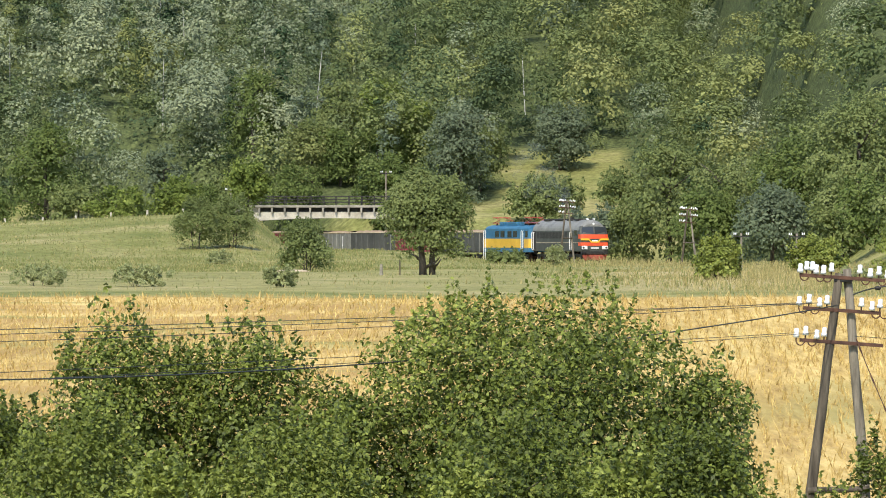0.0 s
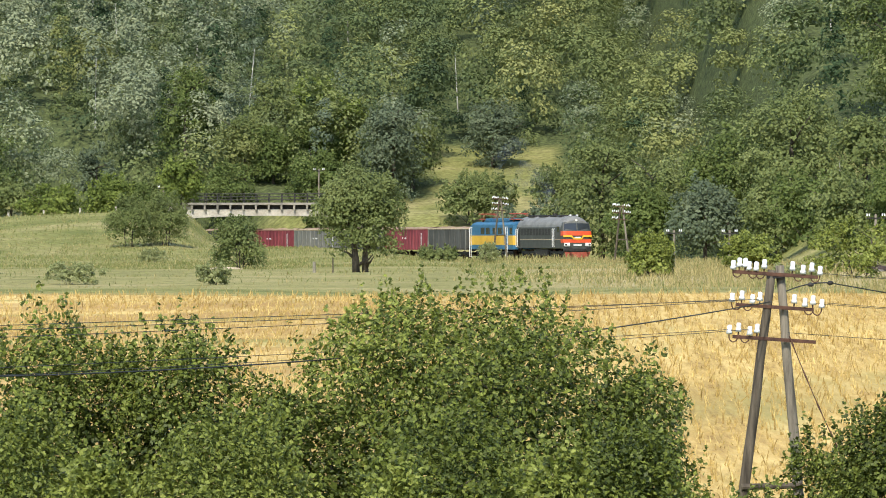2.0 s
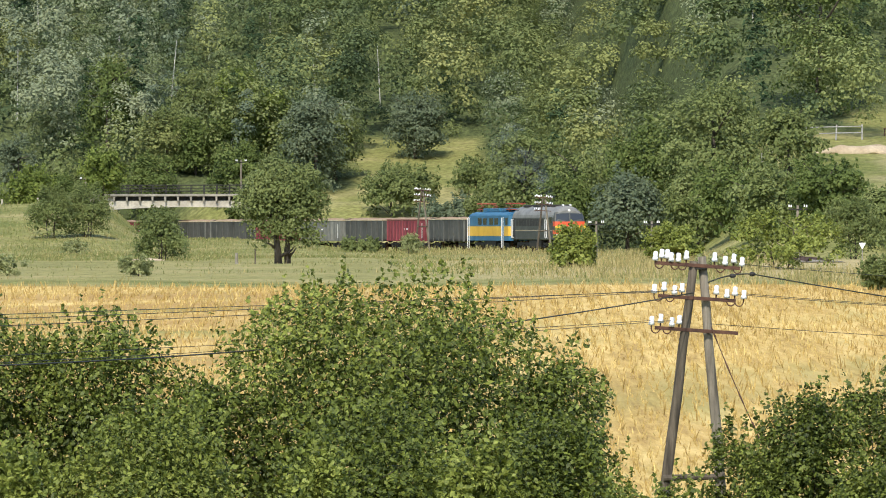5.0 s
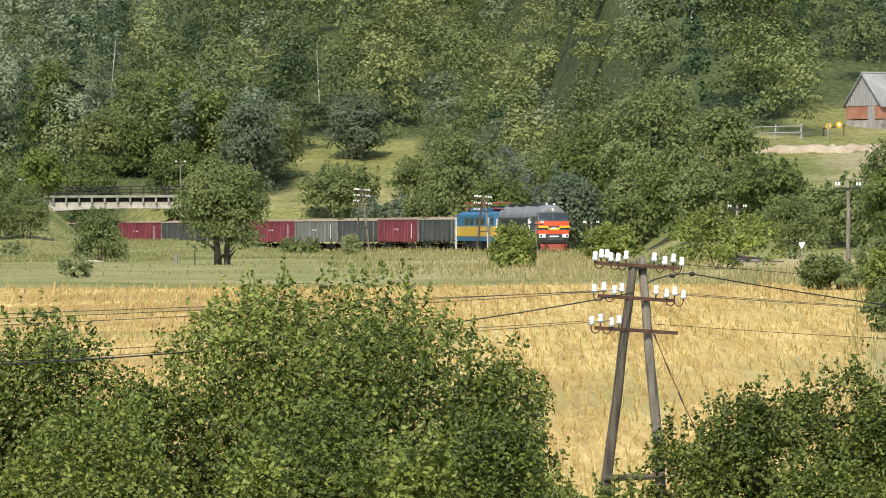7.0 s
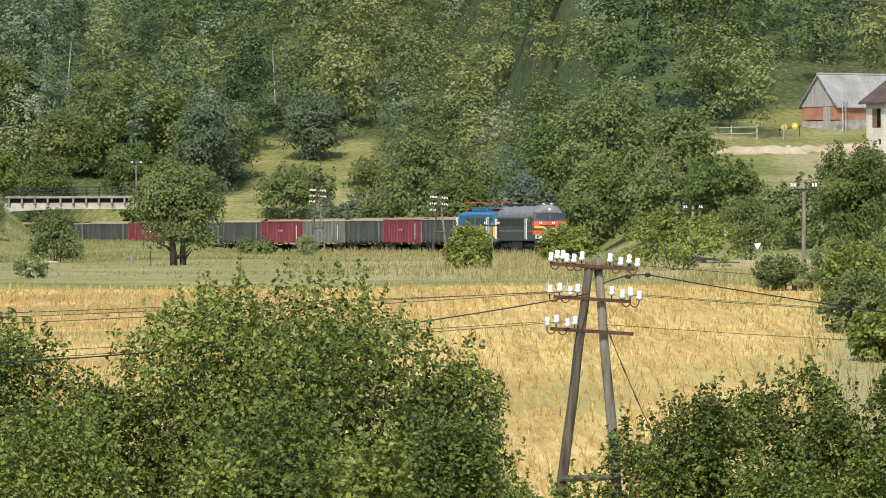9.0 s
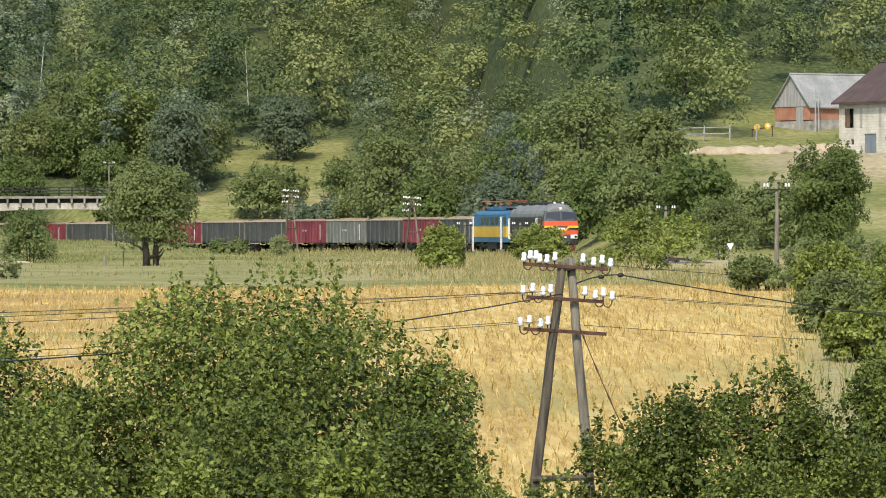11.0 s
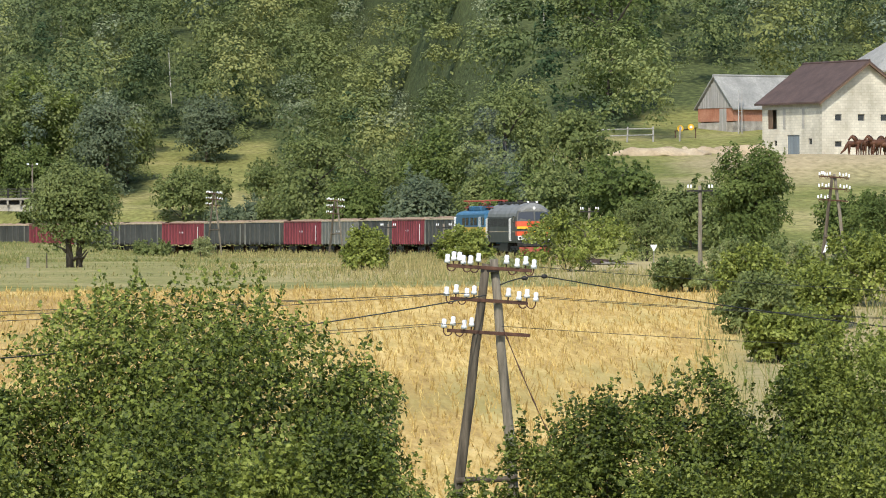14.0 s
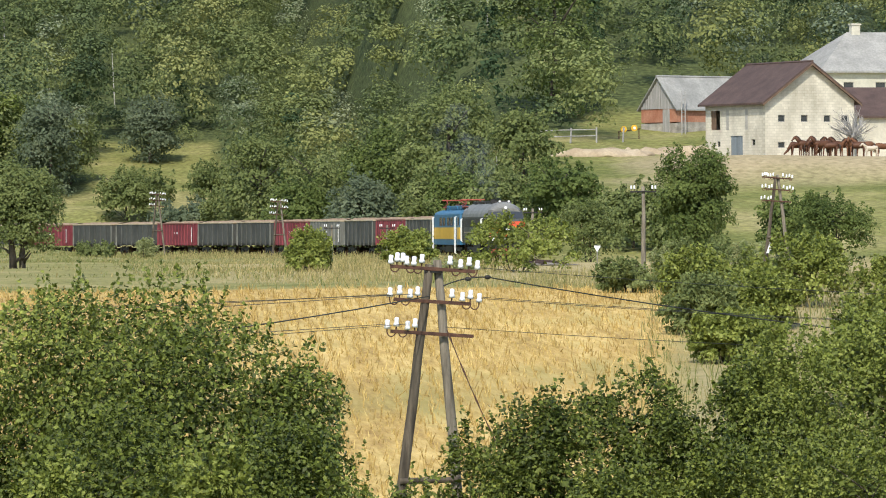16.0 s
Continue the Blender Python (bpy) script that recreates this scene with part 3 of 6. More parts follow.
    for i, (x, y, h, w, m, label, base, count) in enumerate(T):
        tree("tree" if h > 5 else "bush", x, y, h, w, m, label, "tree" if h > 5 else "bush", base, int(count * 1.75), 0.16, 46, "dome" if base == 0.0 else "round", seed=100 + i, sprigs=40, sprig=0.9)
    tree("lone_tree", -1.05, 382, 7.6, 7.3, LEAF_OLIVE, "lone spreading tree with forked trunk in the meadow", "tree", 0.04, 16000, 0.095, 60, "dome", 0.42, 7, 3, sprigs=60, sprig=0.5)
    tree("tree", 46.8, 398, 8.9, 6.6, LEAF_DEEP, "rounded dense tree below the farm", "tree", 0.0, 13000, 0.1, 80, "round", 0.25, 131, sprigs=120, sprig=0.7)
    B = [
        (-23.6, 540, 4.9, 5.4, LEAF_OLIVE, "dark rounded bush on the grassy bank"),
        (-20.2, 543, 5.0, 5.4, LEAF_OLIVE, "dark rounded bush on the grassy bank"),
        (-10.4, 430, 3.9, 5.2, LEAF_OLIVE, "small spreading tree with its shadow in the meadow"),
        (5.6, 520, 1.1, 4.2, LEAF_OLIVE, "low scrub beside the railway line"),
        (29.2, 340, 3.3, 8.8, LEAF_SALLOW, "wide leafy shrub in the dry grass"),
        (16.0, 330, 2.2, 3.4, LEAF_SALLOW, "small shrub in the tall grass"),
        (25.2, 380, 2.4, 4.6, LEAF_SALLOW, "small rounded shrub near the line"),
        (42.0, 425, 4.6, 6.0, LEAF_OLIVE, "loose green bush below the meadow"),
        (49.5, 350, 4.6, 7.0, LEAF_DEEP, "dense green bush at the field corner"),
    ]
    for i, (x, y, h, w, m, label) in enumerate(B):
        tree("bush", x, y, h, w, m, label, "bush", 0.0, 6500, 0.085, 44, "dome", seed=200 + i, stems=3, thick=0.1, sprigs=90, sprig=0.5)
    # alders and willows below the camera
    N = [
        (1.45, 86, 6.4, 7.4, LEAF_ALDER, "large leafy alder bush below the field", 46000),
        (3.9, 85, 5.1, 3.0, LEAF_ALDER, "leafy shoulder bush beside a larger alder", 14000),
        (-4.85, 87, 6.0, 3.8, LEAF_ALDER, "tall leafy bush with upright shoots", 18000),
        (-2.75, 87, 5.65, 4.2, LEAF_ALDER, "tall leafy bush with upright shoots", 19000),
        (-6.5, 86, 4.5, 3.0, LEAF_ALDER, "dense green bush below the field", 11000),
        (-0.9, 85, 5.1, 3.0, LEAF_ALDER, "leafy bush between taller bushes", 13000),
        (-5.2, 79, 4.3, 3.8, LEAF_SALLOW, "broad leafy bush on the slope", 16000),
        (-2.1, 78, 4.3, 3.6, LEAF_SALLOW, "broad leafy bush on the slope", 16000),
        (1.0, 78, 4.2, 3.8, LEAF_ALDER, "broad dark leafy bush on the slope", 16000),
        (3.5, 79, 4.0, 3.0, LEAF_ALDER, "low leafy bush on the slope", 11000),
        (5.9, 91, 2.9, 2.6, LEAF_ALDER, "low leafy bush at the field's lower edge", 7000),
        (8.6, 95, 4.3, 3.0, LEAF_ALDER, "leafy bush beside the telegraph pole", 12000),
        (10.15, 96, 4.9, 2.6, LEAF_ALDER, "upright leafy bush with loose shoots", 13000),
        (11.6, 95, 4.9, 2.8, LEAF_ALDER, "dense dark bush on the slope", 13000),
        (12.8, 94, 5.4, 3.0, LEAF_SALLOW, "bright green bush on the slope", 14000),
        (14.1, 95, 5.8, 3.2, LEAF_SALLOW, "tall bright green bush on the slope", 14000),
        (9.5, 90, 3.3, 3.0, LEAF_ALDER, "low leafy bush before taller bushes", 9000),
        (11.3, 90, 3.7, 3.2, LEAF_ALDER, "low leafy bush before taller bushes", 9500),
        (13.0, 89, 4.0, 3.4, LEAF_SALLOW, "low leafy bush before taller bushes", 10000),
        (7.4, 96, 3.7, 1.5, LEAF_ALDER, "thin young bush at the pole foot", 2600),
    ]
    for i, (x, y, h, w, m, label, count) in enumerate(N):
        tree("leafy_bush", x, y, h, w, m, label, "bush", 0.0, int(count * 0.95), 0.041, int(24 + 9 * w), "dome", 0.05, 300 + i, 4, sprigs=int(42 * w), sprig=0.55, flat=0.9, loose=0.7, slim=0.58)
    for i, (x, y, h, w) in enumerate(((-21.5, 300, 0.9, 3.4), (-16.4, 305, 1.0, 3.8), (-8.6, 300, 0.9, 2.2), (-19.8, 500, 1.0, 3.2), (9.9, 500, 1.7, 2.6), (22.5, 305, 0.8, 3.0), (33.0, 290, 1.5, 3.4), (38.5, 300, 1.7, 3.6))):
        tree("weed_clump", x, y, h, w, LEAF_WEED, "low clump of weeds in the meadow grass", "weeds", 0.0, 2800, 0.06, 30, "dome", 0.03, 380 + i, 3, sprigs=60, sprig=0.3, loose=0.7, slim=0.4)
    for i, (x, y, h, w) in enumerate(((2.4, 72, 3.45, 1.5), (0.5, 73, 3.5, 1.4), (-3.6, 71, 3.3, 1.3))):
        tree("willow_bush", x, y, h, w, LEAF_SALLOW, "narrow-leaved light green willow bush", "bush", 0.0, 6000, 0.045, 20, "dome", 0.05, 340 + i, 3, sprigs=120, sprig=0.6, loose=0.7, slim=0.3)
    E = [
        (27.0, 224, 1.1, 4.0, LEAF_OLIVE), (24.6, 195, 1.3, 3.4, LEAF_SALLOW), (30.2, 230, 1.3, 4.6, LEAF_OLIVE), (21.8, 165, 1.9, 3.4, LEAF_SALLOW),
        (25.5, 172, 2.4, 4.4, LEAF_SALLOW), (33.5, 215, 2.2, 5.0, LEAF_SALLOW), (30.0, 196, 2.2, 5.0, LEAF_SALLOW),
        (28.0, 235, 2.2, 5.0, LEAF_OLIVE), (30.5, 225, 2.7, 5.5, LEAF_SALLOW), (27.2, 211, 2.0, 4.2, LEAF_SALLOW), (25.8, 243, 1.2, 3.4, LEAF_OLIVE), (26.5, 225, 2.1, 4.0, LEAF_SALLOW), (24.6, 208, 1.9, 3.6, LEAF_OLIVE), (23.6, 192, 1.6, 3.0, LEAF_SALLOW),
    ]
    for i, (x, y, h, w, m) in enumerate(E):
        tree("hedge_bush", x, y, h, w, m, "bush in the overgrown edge of the stubble field", "bush", 0.0, 4300, 0.075, 40, "dome", 0.07, 360 + i, 3, sprigs=120, sprig=0.5, loose=0.6)


build_trees()
# ---- grass and stubble ----
def blades(rng, x, y, h, w, lean=0.25):
    """Upright tapering blades on the ground: corners (n, 4, 3)."""
    n = len(x)
    foot = np.stack([x, y, ground(x, y) - 0.03], 1)
    a = rng.uniform(0, 6.283, n)
    side = np.stack([np.cos(a), np.sin(a) * 0.5, np.zeros(n)], 1) * (w * (0.6 + 0.8 * rng.random(n)))[:, None]
    tip = foot + np.stack([rng.normal(size=n) * lean * h, rng.normal(size=n) * lean * h, h], 1)
    return np.stack([foot - side, foot + side, tip + side * 0.35, tip - side * 0.35], 1)


def build_grass():
    rng = np.random.default_rng(5)

    def field(n, x0, x1, y0, y1, keep):
        x, y = rng.uniform(x0, x1, n), rng.uniform(y0, y1, n)
        patch = 0.5 + 0.5 * np.sin(x * 0.9 + 2 * np.sin(y * 0.13)) * np.sin(y * 0.21 + 1.7 * np.sin(x * 0.31))
        k = keep(x, y, patch) > rng.random(n)
        return x[k], y[k]

    # stubble left in rows by the combine
    x, y = field(80000, -26, 30, 128, 249, lambda x, y, p: 0.35 + 0.65 * p * (x - 0.12 * (y - 150) < 15))
    k = x - 0.12 * (y - 150) < 16.2
    x, y = x[k], y[k]
    row = np.round((x - 0.03 * y) / 0.5) * 0.5 + 0.03 * y
    x = row + rng.normal(size=len(x)) * 0.09
    tagged(new("stubble", leaf_mesh("stubble", blades(rng, x, y, 0.1 + 0.3 * rng.random(len(x)) ** 2, 0.026, 0.3), STRAW)), "golden straw stubble left standing in rows", "stubble", kind="stuff")
    # tall grass along the far edge of the field and beside the line
    x, y = field(66000, -40, 62, 250, 300, lambda x, y, p: (0.04 + 0.8 * step(8, 20, x)) * (0.1 + 0.9 * p * p) + 0.25 * (y < 256) * p)
    h = (0.15 + 0.55 * rng.random(len(x)) ** 2) * (0.4 + 0.6 * step(6, 18, x))
    d = rng.random(len(x)) < 0.82
    tagged(new("dry_grass", leaf_mesh("dry_grass", blades(rng, x[d], y[d], h[d], 0.022), DRY_GRASS)), "tall bleached dry grass at the field edge", "grass", kind="stuff")
    tagged(new("grass", leaf_mesh("grass", blades(rng, x[~d], y[~d], h[~d], 0.022), GRASS)), "tall green grass at the field edge", "grass", kind="stuff")
    x, y = field(42000, -62, -6, 420, 640, lambda x, y, p: (0.25 + 0.75 * p) * (np.abs(track_offset(x, y)) > 4))
    d = rng.random(len(x)) < 0.28
    h = 0.08 + 0.25 * rng.random(len(x)) ** 2
    tagged(new("dry_grass", leaf_mesh("dry_grass", blades(rng, x[d], y[d], h[d], 0.045), DRY_GRASS)), "dry grass on the road bank", "grass", kind="stuff")
    tagged(new("grass", leaf_mesh("grass", blades(rng, x[~d], y[~d], h[~d], 0.045), GRASS)), "uncut green grass on the road bank", "grass", kind="stuff")
    x, y = field(40000, 14, 62, 150, 262, lambda x, y, p: (x - 0.12 * (y - 150) > 15.5) * (0.3 + 0.7 * p))
    d = rng.random(len(x)) < 0.5
    h = 0.2 + 0.6 * rng.random(len(x)) ** 2
    tagged(new("dry_grass", leaf_mesh("dry_grass", blades(rng, x[d], y[d], h[d], 0.018), DRY_GRASS)), "dry grass on the overgrown field corner", "grass", kind="stuff")
    tagged(new("grass", leaf_mesh("grass", blades(rng, x[~d], y[~d], h[~d], 0.018), GRASS)), "rank green grass on the overgrown field corner", "grass", kind="stuff")
    x, y = field(110000, -30, 60, 300, 560, lambda x, y, p: (0.3 + 0.7 * p) * np.where((x < 6) & (y < 430), 0.1, 1.0) * (np.abs(track_offset(x, y)) > 2.6) * (track_offset(x, y) < 0))
    near = step(-26, -5, track_offset(x, y))
    h = (0.1 + 0.35 * rng.random(len(x)) ** 2) * (0.6 + 1.1 * near)
    d = rng.random(len(x)) < 0.3 + 0.6 * step(4, 18, x)
    tagged(new("dry_grass", leaf_mesh("dry_grass", blades(rng, x[d], y[d], h[d], 0.035), DRY_GRASS)), "bleached dry grass beside the railway", "grass", kind="stuff")
    tagged(new("grass", leaf_mesh("grass", blades(rng, x[~d], y[~d], h[~d], 0.035), GRASS)), "unmown green grass beside the railway", "grass", kind="stuff")


build_grass()


# ---- railway line ----
def build_line():
    bed, rails, ties = bmesh.new(), [bmesh.new(), bmesh.new()], bmesh.new()
    prev = None
    for i in range(-60, 38):
        x, y, z, h = track(i * 5.0)
        r, f = Vector((-math.cos(h), -math.sin(h), 0)), Vector((math.sin(h), -math.cos(h), 0))
        c = Vector((x, y, z))
        ring = [c + r * o + Vector((0, 0, dz)) for o, dz in ((2.9, -0.75), (1.7, -0.2), (-1.7, -0.2), (-2.9, -0.75))]
        rl = [[c + r * (s * 0.7535 + o) + Vector((0, 0, dz)) for o, dz in ((0.07, -0.17), (0.035, 0.0), (-0.035, 0.0), (-0.07, -0.17))] for s in (1, -1)]
        rows = [[bed.verts.new(p) for p in ring]] + [[b.verts.new(p) for p in q] for b, q in zip(rails, rl)]
        if prev:
            for b, p, q in zip([bed] + rails, prev, rows):
                for k in range(3):
                    b.faces.new((p[k], p[k + 1], q[k + 1], q[k]))
        prev = rows
    for b in [bed] + rails:
        bmesh.ops.recalc_face_normals(b, faces=b.faces[:])
    for i in range(-230, 280):
        x, y, z, h = track(i * 0.65)
        m = Matrix.Translation((x, y, z - 0.22)) @ Matrix.Rotation(h, 4, "Z") @ Matrix.Diagonal((2.5, 0.26, 0.12, 1))
        bmesh.ops.create_cube(ties, size=1, matrix=m)
    root = tagged(new("railway_track"), "single railway track on ballast through the grass", "railway", kind="structure")
    part("ballast_bed", bed, BALLAST, root)
    for b in rails:
        part("rail", b, RUST, root)
    tagged(part("sleepers", ties, CONCRETE, root), kind="stuff")


build_line()


# ---- telegraph poles ----
def bell_mesh():
    """A white bell insulator, its foot at the origin."""
    b = bmesh.new()
    prof = [(0.0, 0.03), (0.05, 0.0), (0.046, 0.05), (0.034, 0.065), (0.04, 0.12), (0.032, 0.145), (0.0, 0.15)]
    loops = []
    for r, z in prof:
        loops.append([b.verts.new((max(r, 0.002) * math.cos(6.28319 * k / 10), max(r, 0.002) * math.sin(6.28319 * k / 10), z)) for k in range(10)])
    for p, q in zip(loops, loops[1:]):
        for k in range(10):
            b.faces.new((p[k], p[(k + 1) % 10], q[(k + 1) % 10], q[k]))
    b.faces.new(loops[-1])
    me = bpy.data.meshes.new("insulator")
    b.to_mesh(me)
    b.free()
    me.materials.append(PORCELAIN)
    for f in me.polygons:
        f.use_smooth = True
    return me


def hook_mesh(side):
    """An iron pin (side 0), or a hook that swings below the arm and up again."""
    b = bmesh.new()
    if side:
        tube(b, [(side * 0.07 * (math.cos(math.pi * k / 8) + 1), 0, -0.085 * math.sin(math.pi * k / 8)) for k in range(9)] + [(0, 0, 0.06)], 0.011, 5)
    else:
        rod(b, (0, 0, -0.03), (0, 0, 0.08), 0.012, 0.012, 6)
    me = bpy.data.meshes.new("hook")
    b.to_mesh(me)
    b.free()
    me.materials.append(RUST)
    return me


BELL, HOOKS = bell_mesh(), {s: hook_mesh(s) for s in (-1, 0, 1)}


def fit_insulators(arm, z, offs, y=-0.115, size=1.0):
    for o, hooked in offs:
        side = 0 if not hooked else (1 if o < 0 else -1) * (1 if hooked > 0 else -1)
        for name, me, dz in (("hook", HOOKS[side], 0.0 if hooked else 0.03), ("insulator", BELL, 0.04 if hooked else 0.09)):
            ob = new(name, me)
            ob.parent = arm
            ob.location = (o, y, z + dz)
            ob.scale = (size, size, size)


def a_pole(x, y, height, spread, arms, label, turn=0.0, lean=(0.0, 0.0), far=False, brace=True, plate=False):
    """An A-shaped telegraph pole of two stems, with iron arms and insulators. arms: (drop from the top, left reach, right reach, insulators' offsets)."""
    rr = random.Random(int(x * 100))
    ob = thing("telegraph_pole", x, y, on(x, y) - 0.15, turn)
    for sx, mat in ((-1, POLE_DARK), (1, POLE_GREY)):
        b = bmesh.new()
        rod(b, (sx * spread - lean[0], 0, -0.4), (sx * 0.07, sx * 0.05, height + 0.04 * sx), 0.112, 0.074, 12, 9, 0.012, rr)
        part("stem", b, mat, ob, smooth=True)
    if brace:
        b = bmesh.new()
        zb = 2.85 * height / 6.7
        f = (zb + 0.4) / (height + 0.4)
        cx, half = -lean[0] * (1 - f), spread * (1 - f) + 0.07 * f
        rod(b, (cx - half - 0.06, -0.1, zb - 0.02), (cx + half + 0.06, -0.1, zb + 0.01), 0.062, 0.055, 10)
        part("brace", b, POLE_DARK, ob)
    b = bmesh.new()
    box(b, -0.16, 0.16, -0.12, 0.12, height - 0.19, height - 0.13, 0.01)
    part("clamp", b, STEEL_DARK, ob)
    for drop, xl, xr, offs in arms:
        z = height - drop
        b = bmesh.new()
        box(b, xl, xr, -0.135, -0.09, z - 0.032, z + 0.032, 0.004)
        arm = part("crossarm", b, RUST, ob, "rusty iron crossarm")
        arm.matrix_basis = Matrix.Translation((0, 0, z)) @ Matrix.Rotation(radians(4.0), 4, "Y") @ Matrix.Translation((0, 0, -z))
        fit_insulators(arm, z, offs, size=1.1)
    if plate:
        b = bmesh.new()
        prism(b, [(-0.62, 1.45), (-0.3, 1.5), (-0.42, 2.0)], -0.2, -0.18)
        part("marker_plate", b, PORCELAIN, ob, "small white triangular plate")
    return tagged(ob, label, "telegraph pole", "telegraph line along the railway")


def build_poles():
    top = [(-0.77, 1), (-0.66, 0), (-0.56, 0), (-0.49, 1), (-0.36, 1), (-0.22, 0), (0.28, 0), (0.47, 1), (0.62, 0), (0.77, 1)]
    mid = [(-0.79, 1), (-0.62, 0), (-0.43, -1), (-0.3, 0), (0.31, 0), (0.5, -1), (0.64, 0), (0.8, 1)]
    low = [(-0.84, 1), (-0.68, 0), (-0.48, -1), (-0.35, 0)]
    arms = [(0.12, -0.76, 0.74, top), (0.7, -0.72, 0.66, mid), (1.27, -0.78, 0.7, low)]
    a_pole(7.08, 100, 6.72, 0.82, arms, "weathered wooden A-shaped telegraph pole with white insulators", 0, (0.16, 0))
    for x, y, h, sp, tn, pl in ((12.4, 565, 6.5, 0.8, 8, False), (21.75, 500, 5.3, 0.75, -18, False), (36.75, 278, 5.3, 0.8, 10, True)):
        a_pole(x, y, h, sp, arms, "distant wooden A-shaped telegraph pole with white insulators", tn, plate=pl)
    for x, y, h in ((-6.6, 655, 9.0), (-24.8, 660, 8.0), (30.1, 278, 4.75), (24.8, 470, 2.95), (28.8, 460, 2.95), (34.0, 384, 4.0)):
        ob = thing("wooden_pole", x, y, on(x, y) - 0.1)
        b = bmesh.new()
        rod(b, (0, 0, -0.3), (0, 0, h), 0.13, 0.085, 10, 6, 0.02, random.Random(int(h * 10)))
        part("stem", b, POLE_GREY, ob, smooth=True)
        b = bmesh.new()
        box(b, -0.65, 0.65, -0.13, -0.08, h - 0.3, h - 0.22, 0.005)
        arm = part("crossarm", b, STEEL_DARK, ob)
        fit_insulators(arm, h - 0.22, [(o, 0) for o in (-0.6, -0.45, 0.45, 0.6)], -0.1, 1.2)
        tagged(ob, "single wooden pole with one crossarm and white insulators", "telegraph pole", "telegraph line along the railway")


build_poles()


def wire(a, b, sag, r, label):
    """A wire that sags between two points."""
    a, b = Vector(a), Vector(b)
    bm = bmesh.new()
    n = 28
    pts = []
    for i in range(n + 1):
        f = i / n
        p = a.lerp(b, f)
        p.z -= sag * 4 * f * (1 - f)
        pts.append(p)
    tube(bm, pts, r, 4)
    return tagged(part("wire", bm, WIRE), label, "wire", "telegraph wires")


def build_wires():
    zt = on(7.08, 100) - 0.15 + 6.72
    L = "thin sagging telegraph wire"
    for z, o, dz in ((0.62, -0.79, 0.0), (0.62, -0.43, -0.05), (1.15, -0.84, 0.0), (1.15, -0.48, -0.05), (0.62, -0.3, 0.06)):
        wire((7.08 + o, 99.88, zt - z + 0.06), (-13.0 + o, 62 - o * 3, zt - z - 0.1 + dz), 0.08 - dz, 0.005, L)
    for z, o in ((0.62, 0.8), (0.62, 0.5), (1.15, 0.2), (0.1, 0.77)):
        wire((7.08 + o, 99.88, zt - z), (40 + o, 128 + o * 4, zt - z - 0.9), 0.5, 0.005, L)
    # insulated cable with two egg joints
    wire((7.08 + 0.16, 99.8, zt - 0.42), (7.08 + 0.95, 99.8, zt - 0.27), -0.05, 0.012, "black insulated cable slung from the telegraph pole")
    wire((7.08 + 0.95, 99.8, zt - 0.27), (38, 120, zt - 2.0), 0.9, 0.011, "black insulated cable slung from the telegraph pole")
    wire((7.08 - 0.1, 99.8, zt - 0.6), (-13, 62, zt - 0.75), 0.654, 0.011, "black insulated cable slung from the telegraph pole")
    for o, z in ((0.6, 0.3), (0.95, 0.27)):
        bm = bmesh.new()
        bmesh.ops.create_uvsphere(bm, u_segments=12, v_segments=8, radius=0.05, matrix=Matrix.Translation((7.08 + o, 99.8, zt - z)) @ Matrix.Diagonal((1.2, 0.8, 0.8, 1)))
        tagged(part("cable_joint", bm, STEEL_DARK, smooth=True), "dark egg-shaped joint on the black cable", "cable joint")
    # stay rope with its turnbuckle
    a, b = Vector((7.3, 99.8, zt - 1.2)), Vector((8.65, 99.2, zt - 4.2))
    bm = bmesh.new()
    rr = random.Random(3)
    pts = [a.lerp(b, i / 24) - Vector((0, 0, 0.14 * 4 * (i / 24) * (1 - i / 24))) for i in range(25)]
    tube(bm, pts, [0.024 if 14 < i < 19 else 0.018 if i % 4 == 1 else 0.009 for i in range(25)], 6)
    tagged(part("stay_rope", bm, RUST), "rusty twisted stay rope running down from the pole", "stay rope")


build_wires()
